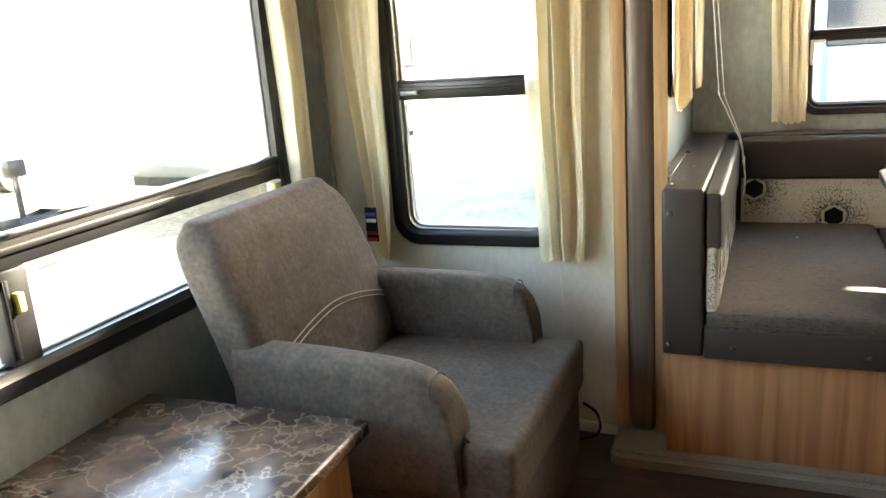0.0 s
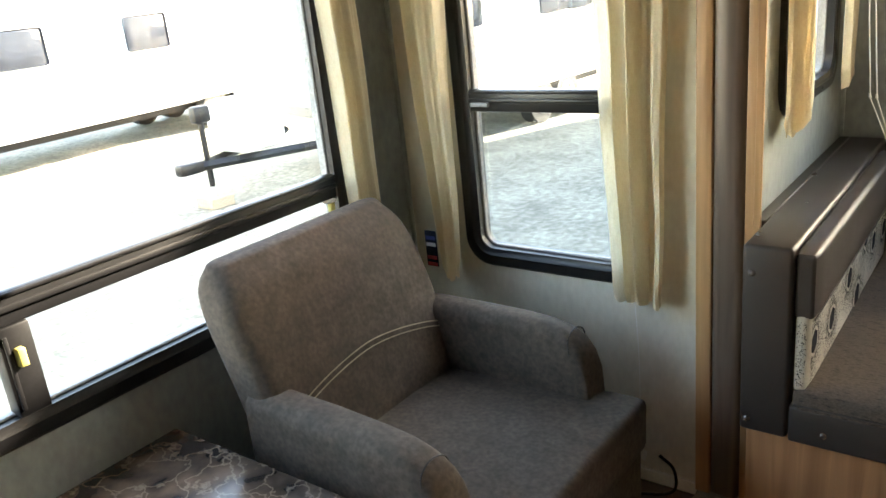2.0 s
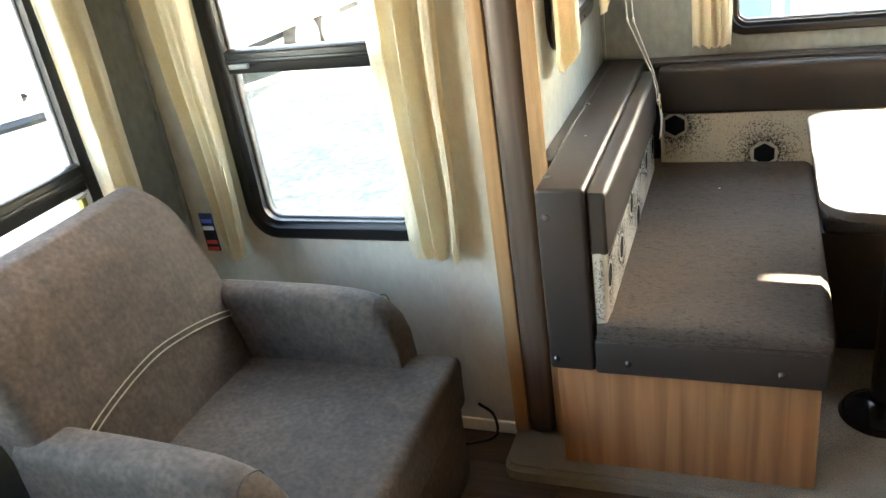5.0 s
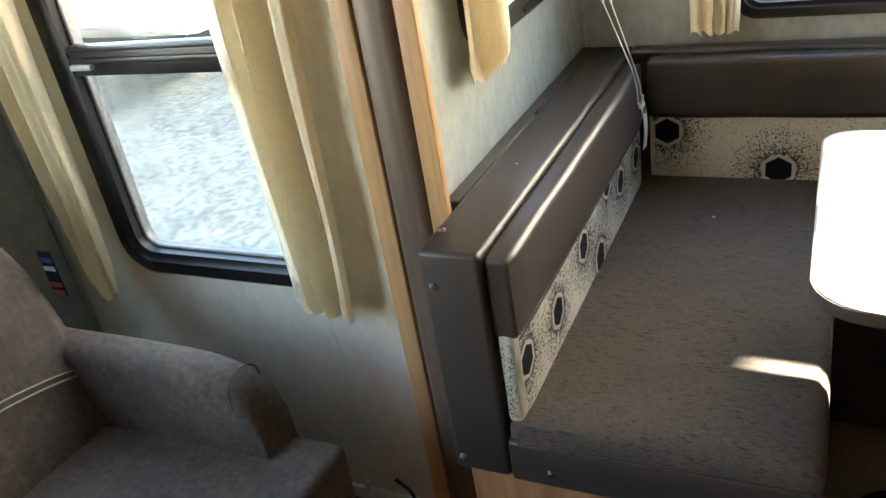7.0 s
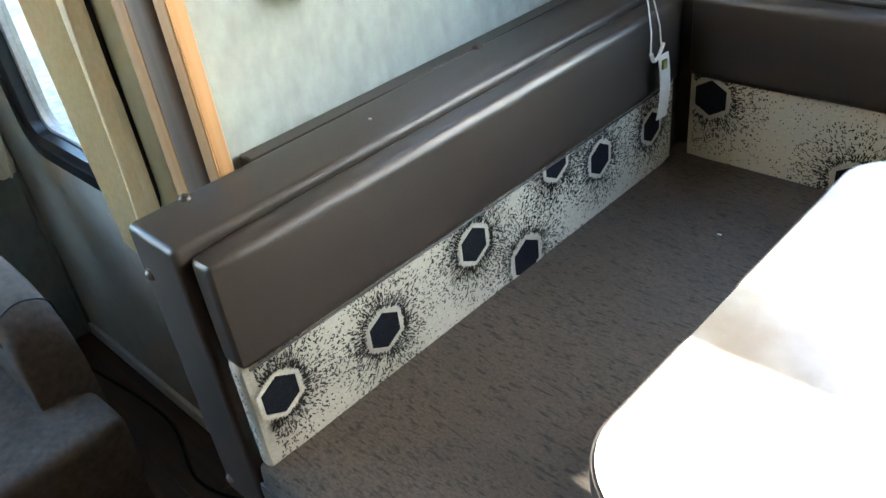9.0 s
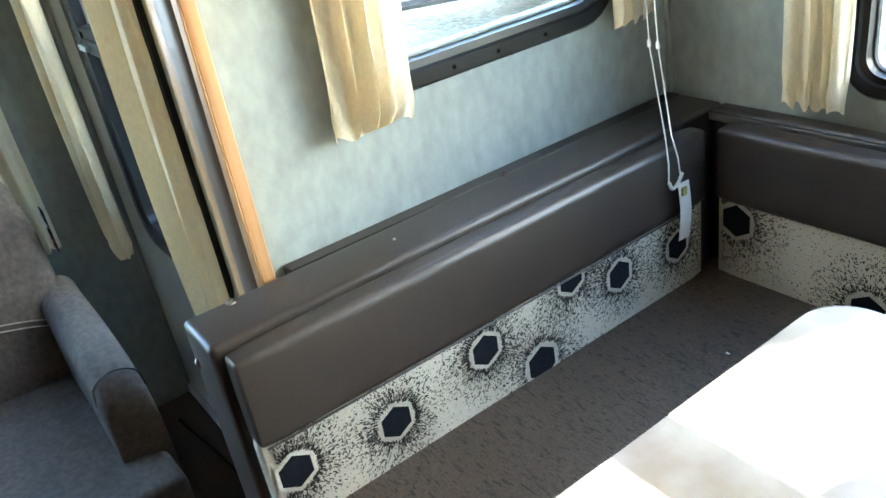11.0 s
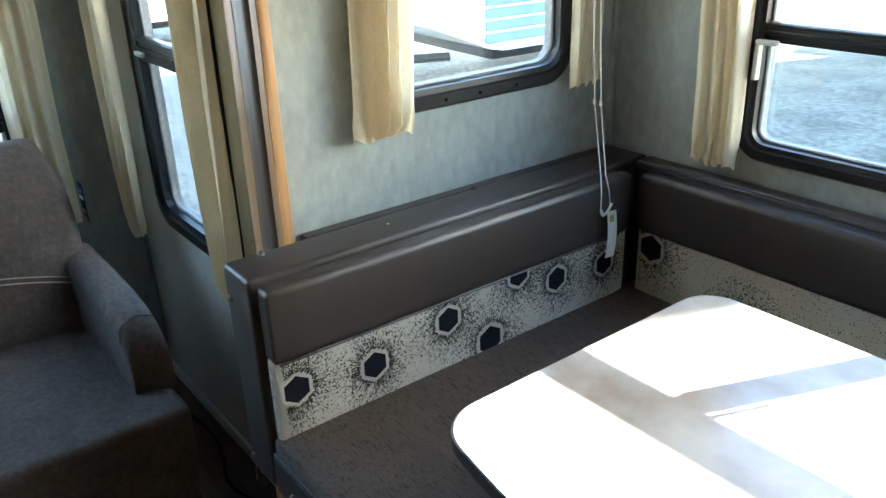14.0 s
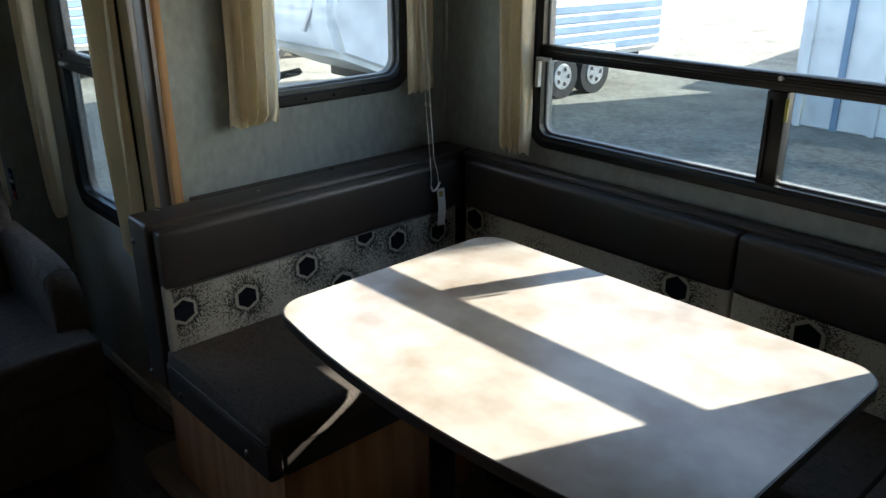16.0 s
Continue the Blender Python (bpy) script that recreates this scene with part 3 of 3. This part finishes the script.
# wide bench under the outer window
bench_o = thing("dinette_bench", (1.2, 1.0, 0.045), "dark brown leatherette dinette bench under the wide window", "bench", "dinette benches")
part("base_panel", box(0.703, 1.75, 0.74, 1.25, 0.045, 0.47, 0.004, 2), "vinyl", bench_o)
part("back_frame", box(0.121, 2.33, 1.205, 1.252, 0.47, CAP, 0.009, 4), "vinyl", bench_o)
part("cap_lip", box(0.121, 2.33, 1.192, 1.2045, 0.905, CAP - 0.004, 0.005, 3), "vinyl", bench_o)
seat_o = thing("seat_cushion", (1.2, 1.0, 0.484), "brown woven fabric bench seat cushion", "cushion", "dinette seat cushions")
part("cover", pillow(0.709, 1.745, 0.71, 1.20, 0.47, SEAT - 0.002, 0.022, (0, 0, 0.004), cuts=20), "fabric", seat_o)
for k, (a, b, hx) in enumerate(((0.176, 1.225, [(0.229, 0.70, 0.05), (0.536, 0.585, 0.05), (1.062, 0.70, 0.05)]), (1.231, 2.27, [(1.45, 0.69, 0.05), (1.75, 0.6, 0.05)]))):
    bc = thing("back_cushion", ((a + b) / 2, 1.18, SEAT), "back cushion of brown leatherette over cream hexagon print", "cushion", "dinette back cushions")
    part("upper_roll", pillow(a, b, 1.142, 1.2045, SPLIT - 0.006, 0.915, 0.016, (0, 0.005, 0.001), cuts=24, wob=0.0012, seed=k + 3), "vinyl", bc, "dark brown leatherette roll")
    part("lower_panel", pillow(a, b, 1.152, 1.2045, SEAT - 0.012, SPLIT + 0.012, 0.014, (0, 0, 0), cuts=20), "print", bc, "cream panel with hexagon print")
    printed(bc, on("y", 1.152, -1), hx, SEAT + 0.003, SPLIT - 0.002, a + 0.014, b - 0.014, 9 + k)
# bench on the far side of the table
bench_r = thing("dinette_bench", (2.1, 0.6, 0.045), "cherry wood dinette bench with dark brown leatherette trim", "bench", "dinette benches")
part("base_panel", box(1.76, 2.447, 0.012, 1.25, 0.045, 0.40, 0.004, 2), "wood", bench_r)
part("back_frame", box(2.331, 2.449, -0.004, 1.252, 0.385, CAP, 0.011, 4), "vinyl", bench_r)
part("valance", box(1.75, 2.33, -0.003, 0.03, 0.378, 0.484, 0.009, 3), "vinyl", bench_r)
part("valance", box(1.751, 1.778, 0.031, 0.72, 0.378, 0.484, 0.009, 3), "vinyl", bench_r)
seat_r = thing("seat_cushion", (2.05, 0.6, 0.484), "brown woven fabric bench seat cushion", "cushion", "dinette seat cushions")
part("cover", pillow(1.746, 2.329, -0.002, 1.20, 0.46, SEAT, 0.022, (0, 0, 0.004), cuts=16), "fabric", seat_r)
back_r = thing("back_cushion", (2.3, 0.6, SEAT), "back cushion of brown leatherette over cream hexagon print", "cushion", "dinette back cushions")
part("upper_roll", pillow(2.278, 2.332, 0.012, 1.135, SPLIT - 0.006, 0.917, 0.021, (0.006, 0, 0.002), cuts=14), "vinyl", back_r)
part("lower_panel", pillow(2.286, 2.33, 0.010, 1.135, SEAT - 0.012, SPLIT + 0.012, 0.014, cuts=12), "print", back_r)

# table with a bowed front edge and round corners
table = thing("dinette_table", (1.22, 0.45, 0.045), "cream marble-look dinette table with dark edge", "table")


def table_outline(grow=0.0):
    """Rounded rectangle whose front side bows outwards."""
    bow = lambda u: 0.06 * (1 - ((u - 1.199) / 0.551) ** 2)
    pts = rounded(0.648 - grow, 1.75 + grow, 0.072 - grow, 0.79 + grow, 0.075, 8)
    out = [(u, v - bow(min(1.75, max(0.648, u))) if v < 0.2 else v) for u, v in pts]
    front = [(0.73 + 0.94 * k / 20, 0.072 - grow) for k in range(21)]
    last = [p for p in out[:27]]
    return last + [(u, v - bow(u)) for u, v in front] + out[27:]


flat = lambda u, v, w: Vector((u, v, w))
part("tabletop", plate(flat, table_outline(), 0.829, 0.851), "table", table)
part("edge_band", ring(flat, table_outline(0.004), table_outline(-0.003), 0.827, 0.8495, 0.004), "edge", table, "dark brown edge band")
for x in (0.87, 1.55):
    leg = part("pedestal", rod((x, 0.40, 0.07), (x, 0.40, 0.806), 0.035, 0.035, 24), "gloss", table, "black metal pedestal")
    bm = rod((x, 0.40, 0.046), (x, 0.40, 0.062), 0.115, 0.105, 32)
    rod((x, 0.40, 0.062), (x, 0.40, 0.10), 0.10, 0.045, 32, bm=bm)
    part("base_cup", bm, "gloss", leg)
    part("top_plate", rod((x, 0.40, 0.805), (x, 0.40, 0.8285), 0.06, 0.10, 24), "gloss", leg)

# blind cords with a paper tag
cords = thing("blind_cord", (0.17, 1.03, 0.83), "white blind pull cords with a paper tag", "cord")
for top, bend, edge, end in (((0.030, 1.040, 1.95), (0.089, 1.044, 1.108), (0.173, 0.987, 0.938), (0.187, 0.977, 0.848)),
                             ((0.042, 1.055, 1.95), (0.109, 1.047, 1.106), (0.175, 1.003, 0.942), (0.188, 1.012, 0.858))):
    part("cord", tube([top, bend, edge, Vector(edge) * 0.4 + Vector(end) * 0.6 + Vector((0.003, 0, 0.004)), end], 0.0017, 6), "white", cords)
    part("knot", rod(bend, (bend[0] - 0.002, bend[1], bend[2] + 0.014), 0.0048, 0.0036, 10), "white", cords)
part("clip", tube(smooth_line([(0.188, 0.977, 0.850), (0.190, 0.984, 0.834), (0.191, 1.0, 0.840), (0.191, 1.016, 0.860)], 5), 0.004, 6), "white", cords)
bm = box(0.189, 0.1905, 1.004, 1.036, 0.700, 0.836)
bmesh.ops.subdivide_edges(bm, edges=bm.edges, cuts=6, use_grid_fill=True)
for v in bm.verts:
    v.co.x += 0.006 * math.sin((v.co.z - 0.70) * 24) + 0.003 * (v.co.y - 1.02) * 30
tag = part("tag", bm, "white", cords, "folded white paper tag")
part("mark", box(0.1925, 0.1965, 1.010, 1.024, 0.808, 0.826), "yellow", tag)
crumb = part("crumb", box(0.391, 0.399, 0.893, 0.896, SEAT + 0.0105, SEAT + 0.0135, 0.001), "white")
tagged(crumb, "tiny white paper scrap on the bench seat", "scrap")

speck = part("crumb", box(0.052, 0.057, 0.383, 0.387, CAP + 0.0003, CAP + 0.0025, 0.0008), "white")
tagged(speck, "tiny white paper scrap on the bench cap", "scrap")

# ---- armchair ----
chair = thing("armchair", (-0.62, -0.46, 0.0), "taupe suede armchair with curved contrast stitching", "armchair")
chair.location.y = -0.43
chair.scale.y = 0.938


def lofted(sections, cap=True):
    """Skins a row of closed outlines of equal count."""
    bm = bmesh.new()
    V = [[bm.verts.new(p) for p in s] for s in sections]
    n = len(V[0])
    for a, b in zip(V, V[1:]):
        for k in range(n):
            bm.faces.new((a[k], a[(k + 1) % n], b[(k + 1) % n], b[k]))
    if cap:
        bm.faces.new(V[0]), bm.faces.new(V[-1][::-1])
    return bm


part("skirt", pillow(-1.02, -0.252, -0.868, -0.058, 0.035, 0.37, 0.03, (0.006, 0.004, 0), cuts=14, wob=0.003), "chair", chair)
# seat cushion, wider in front of the arms
tee = [(-0.93, -0.77), (-0.376, -0.77), (-0.376, -0.862), (-0.238, -0.862), (-0.238, -0.058), (-0.376, -0.058), (-0.376, -0.146), (-0.93, -0.146)]
bm = plate(lambda u, v, w: Vector((u, v, w)), tee, 0.30, 0.462)
bmesh.ops.bevel(bm, geom=bm.edges[:], offset=0.022, segments=4, profile=0.5, affect="EDGES")
bmesh.ops.triangulate(bm, faces=[f for f in bm.faces if len(f.verts) > 4])
bmesh.ops.subdivide_edges(bm, edges=[e for e in bm.edges if e.calc_length() > 0.06], cuts=5, use_grid_fill=True)
for v in bm.verts:
    v.co += Vector(noise.noise_vector(v.co * 5)) * 0.004
    if v.co.z > 0.45:
        v.co.z += 0.014 * max(0, 1 - ((v.co.y + 0.46) / 0.3) ** 2) * max(0, 1 - ((v.co.x + 0.58) / 0.34) ** 2)
part("seat", bm, "chair", chair)


def arm(y0, y1, drop):
    """An arm that rises to the back and rounds over at the front."""
    xs = [(-1.0, 0.0), (-0.9, 0.0), (-0.75, 0.0), (-0.6, 0.002), (-0.52, 0.008), (-0.46, 0.022), (-0.42, 0.045), (-0.398, 0.075), (-0.385, 0.12), (-0.378, 0.2)]
    secs = []
    for x, dz in xs:
        top = 0.675 - dz - drop * (x + 1.0) * 0.10
        s = [Vector((x, v, z)) for v, z in ((lambda o: o)(rounded(y0, y1, 0.30, top, min(0.045, (y1 - y0) / 2.2), 6)))]
        for p in s:
            p += Vector(noise.noise_vector(p * 6)) * 0.004
        secs.append(s)
    return lofted(secs)


a_far = part("arm", arm(-0.155, -0.042, 0.0), "chair", chair)
a_near = part("arm", arm(-0.885, -0.762, 0.4), "chair", chair)
for ob_arm, yc, dz in ((a_far, -0.098, 0.0), (a_near, -0.823, 0.025)):
    part("arm_seam", tube(smooth_line([(-0.432, yc - 0.058, 0.59 - dz), (-0.437, yc - 0.048, 0.634 - dz), (-0.440, yc, 0.652 - dz), (-0.437, yc + 0.048, 0.634 - dz), (-0.432, yc + 0.058, 0.59 - dz)], 6), 0.0022, 6), "edge", ob_arm)


def back_face(y, z):
    """x of the back's front face: it leans to the wall and bellies out."""
    s = (z - 0.42) / 0.58
    return -0.845 - 0.205 * s + 0.030 * math.sin(math.pi * min(1, max(0, s))) * (1 - ((y + 0.47) / 0.5) ** 2)


secs = []
for i in range(25):
    z = 0.33 + (0.975 - 0.33) * i / 24
    s = i / 24
    lo, hi = -0.862 - 0.012 * s, -0.128 + 0.052 * math.sin(min(1, s * 1.25) * 1.57)
    if s > 0.72:
        k = (s - 0.72) / 0.28
        lo += 0.045 * k ** 3
        hi -= 0.045 * k ** 2.2
    round_top = max(0.0, (s - 0.9) / 0.1)
    th = 0.155 - 0.06 * round_top ** 2
    sec = []
    for u, v in rounded(lo, hi, 0, th, 0.045, 6):
        x = back_face(u, z) - v - 0.028 * round_top ** 2
        sec.append(Vector((x, u, z)) + Vector(noise.noise_vector(Vector((x * 5, u * 5, z * 5)))) * 0.004)
    secs.append(sec)
c_top = sum(secs[-1], Vector()) / len(secs[-1])
for k, (sh, up) in enumerate(((0.86, 0.012), (0.6, 0.019), (0.25, 0.021))):
    secs.append([c_top + (p - c_top) * Vector((sh, 1 - (1 - sh) * 0.12, 1)) + Vector((0, 0, up)) for p in secs[24]])
backrest = part("backrest", lofted(secs), "chair", chair)
for dz in (0.0, -0.016):
    pts = [(back_face(y, z + dz) + 0.0035, y, z + dz) for y, z in ((-0.854, 0.575), (-0.769, 0.624), (-0.641, 0.658), (-0.487, 0.676), (-0.353, 0.664), (-0.215, 0.634), (-0.119, 0.603))]
    part("stitching", tube(smooth_line(pts, 8), 0.0019, 6), "thread", backrest, "pale double topstitching")
for y in (-0.80, -0.16):
    for x in (-0.95, -0.32):
        part("foot", rod((x, y, 0.0), (x, y, 0.06), 0.02, 0.028, 12), "black", chair)

# printed hang tag on the chair back
tag_bm = box(-0.985, -0.94, -0.052, -0.049, 0.755, 0.875, 0.001, 1)
hang = part("hang_tag", tag_bm, "navy", chair, "red and blue printed hang tag")
for i in range(5):
    part("tag_bar", box(-0.981, -0.944, -0.0535, -0.0525, 0.845 - 0.022 * i, 0.857 - 0.022 * i), ("blue", "white", "navy", "red", "red")[i], hang, smooth=False)

# ---- end table between the chairs ----
endt = thing("end_table", (-0.9, -1.25, 0.0), "wooden end table with dark marble-look top", "table")
bm = box(XW + 0.002, -0.566, -1.60, -0.893, 0.516, 0.552, 0.008, 3)
part("top", bm, "marble", endt, "dark brown marble-look laminate top")
part("cabinet", box(XW + 0.02, -0.625, -1.56, -0.92, 0.02, 0.515, 0.004, 2), "wood", endt)
part("door", box(-0.624, -0.606, -1.54, -0.94, 0.07, 0.49, 0.004, 2), "wood", endt)

# cable and scraps on the floor behind the chair
cable = part("cable", tube(smooth_line([(-1.1, 0.10, 0.006), (-0.7, 0.14, 0.006), (-0.45, 0.08, 0.007), (-0.30, 0.12, 0.006), (-0.24, 0.14, 0.03), (-0.25, 0.16, 0.09), (-0.30, 0.17, 0.12)], 8), 0.005, 8), "gloss")
tagged(cable, "black power cable looped on the floor by the wall", "cable")
hook = part("cord_end", tube(smooth_line([(-0.37, 0.16, 0.70), (-0.355, 0.155, 0.45), (-0.35, 0.14, 0.2), (-0.35, 0.13, 0.06)], 8), 0.0012, 6), "white")
tagged(hook, "thin white blind string hanging below the curtain", "cord")
for a, lo, hi, y in ((-0.388, 0.035, 0.135, 0.166), (-0.357, 0.095, 0.135, 0.160), (-0.412, 0.165, 0.192, 0.178)):
    bm = box(a, a + 0.022, y, y + 0.002, lo, hi, 0.0008, 1)
    bmesh.ops.rotate(bm, cent=(a, y, hi), matrix=Matrix.Rotation(radians(14 if lo < 0.1 else -20), 3, "Y"), verts=bm.verts)
    part("paper_tag", bm, "white", hook, "small folded white paper tag")

# ---- outside ----
GZ = -0.75
ground = tagged(part("ground", box(-400, 400, -400, 400, GZ - 0.5, GZ), "gravel"), kind="structure")


def travel_trailer(at, turn, length, stripe, label):
    """A parked travel trailer: nose at the origin, body along +y."""
    m = pose(*at, 0, 0, turn)
    th = thing("travel_trailer", at, label, "trailer", "parked travel trailers")

    def add(name, bm, material, parent=th, lab="", smooth=True):
        bmesh.ops.transform(bm, matrix=m, verts=bm.verts)
        return part(name, bm, material, parent, lab, smooth)
    prof = [(1.25, 0.55), (0.16, 0.98), (0.0, 1.5), (0.22, 2.3), (0.75, 2.95), (length - 0.15, 2.95), (length, 2.75), (length, 0.55)]
    bm = bmesh.new()
    a = [bm.verts.new((-1.2, y, z)) for y, z in prof]
    b = [bm.verts.new((1.2, y, z)) for y, z in prof]
    bm.faces.new(a), bm.faces.new(b[::-1])
    for k in range(len(a)):
        bm.faces.new((a[k], a[(k + 1) % len(a)], b[(k + 1) % len(a)], b[k]))
    bmesh.ops.bevel(bm, geom=bm.edges[:], offset=0.09, segments=3, affect="EDGES")
    body = add("body", bm, "rvwhite")
    for s in (-1, 1):
        for k in range(5):
            add("siding", box(s * 1.203 - 0.012, s * 1.203 + 0.012, 1.0, length - 0.2, 0.68 + 0.15 * k, 0.80 + 0.15 * k, 0.01, 1), stripe, body)
        for y in (1.9, 4.3, length - 1.6):
            w = add("side_window", box(s * 1.205 - 0.015, s * 1.205 + 0.015, y, y + 0.9, 1.65, 2.25, 0.05, 2), "rvdark", body)
        add("fender", box(s * 1.20 - 0.05, s * 1.20 + 0.05, length * 0.67 - 0.85, length * 0.67 + 0.85, 0.58, 0.76, 0.04, 2), "rvwhite", body)
        for dy in (-0.38, 0.38):
            y = length * 0.67 + dy
            wh = add("wheel", rod((s * 1.02, y, 0.34), (s * 1.24, y, 0.34), 0.34, 0.34, 28), "rub")
            bm2 = rod((s * 1.225, y, 0.34), (s * 1.25, y, 0.34), 0.215, 0.19, 20)
            add("rim", bm2, "steel", wh)
            for q in range(5):
                t = 2 * math.pi * q / 5
                add("spoke_gap", rod((s * 1.251, y + 0.12 * math.cos(t), 0.34 + 0.12 * math.sin(t)), (s * 1.256, y + 0.12 * math.cos(t), 0.34 + 0.12 * math.sin(t)), 0.035, 0.035, 8), "rub", wh)
    for s in (-1, 1):
        add("nose_mark", rod((s * 0.62, -0.012, 1.28), (s * 0.92, 0.095, 1.92), 0.035, 0.012, 6), "steel", body)
        add("tongue_rail", rod((0, -1.35, 0.52), (s * 0.85, 0.7, 0.52), 0.055, 0.055, 4), "black")
    add("propane_cover", box(-0.36, 0.36, -0.92, -0.22, 0.585, 1.22, 0.10, 4), "rvwhite")
    jack = add("tongue_jack", rod((0, -1.2, 0.25), (0, -1.2, 1.05), 0.035, 0.035, 12), "black")
    add("jack_head", box(-0.07, 0.07, -1.30, -1.08, 1.02, 1.22, 0.03, 2), "black", jack)
    add("jack_foot", rod((0, -1.2, 0.08), (0, -1.2, 0.5), 0.025, 0.025, 10), "steel", jack)
    add("coupler", box(-0.08, 0.08, -1.62, -1.3, 0.46, 0.6, 0.03, 2), "black")
    bl = add("jack_block", box(-0.17, 0.17, -1.36, -1.04, 0.0, 0.13, 0.01, 1), "block")
    add("underframe", box(-0.95, 0.95, 1.3, length - 0.4, 0.42, 0.56), "black")
    return th


travel_trailer((-7.37, 5.07, GZ), -3.6, 6.8, "rvblue", "white travel trailer with blue-grey siding on the gravel lot")
travel_trailer((-13.5, 2.0, GZ), 3, 9.5, "rvblue", "white travel trailer parked in the next row")
travel_trailer((-7.6, -8.0, GZ), 3, 8.4, "rvblue", "white travel trailer parked beside the lane")
travel_trailer((-1.5, 16.5, GZ), 8, 9.0, "rvblue", "white travel trailer parked across the lane")
travel_trailer((3.2, 17.5, GZ), 8, 9.0, "rvblue", "white travel trailer parked across the lane")
travel_trailer((8.2, 18.2, GZ), 8, 9.0, "rvblue", "white travel trailer parked across the lane")

# added tall building, stands in for an unknown sun blocker; its shadow crosses the lane
shade_block = thing("shade_building", (1.5, 12.0, GZ), "tall pale metal-clad building added to shade the windows", "building")
part("wall", box(-2.6, 4.548, 10.0, 16.0, GZ, 6.2, 0.02, 1), "rvwhite", shade_block)
part("roof", box(-2.8, 4.548, 9.995, 16.3, 6.201, 6.45, 0.02, 1), "rvblue", shade_block)
for k in range(3):
    part("window", box(0.9 + 1.1 * k, 1.7 + 1.1 * k, 9.93, 9.96, 0.9, 2.1, 0.02, 1), "rvdark", shade_block)
for k in range(14):
    part("cladding_rib", box(-2.5 + 0.48 * k, -2.42 + 0.48 * k, 9.95, 9.994, GZ, 6.19), "rvblue" if k % 3 == 1 else "rvwhite", shade_block)
part("door", box(-0.2, 0.7, 9.94, 9.998, GZ, 0.6, 0.02, 1), "rvblue", shade_block)

# ---- floor planks ----
planks = {}
for r_i in range(24):
    y0 = YN + r_i * 0.152
    x = XW - (r_i * 0.37) % 0.9
    while x < XE:
        x0, x1 = max(x, XW), min(x + 0.9, XE)
        y1 = min(y0 + 0.15, YS - 0.013)
        if x1 - x0 > 0.02 and y1 > y0 + 0.01:
            key = (round(x1 - x0, 3), round(y1 - y0, 3))
            if key not in planks:
                bm = box(0, x1 - x0 - 0.002, 0, y1 - y0, -0.003, 0.0)
                me = bpy.data.meshes.new("plank")
                bm.to_mesh(me)
                bm.free()
                me.materials.append(M["floor"])
                planks[key] = me
            pl = new("plank", planks[key])
            pl.parent = floor
            pl.location = (x0, y0, 0)
        x += 0.9
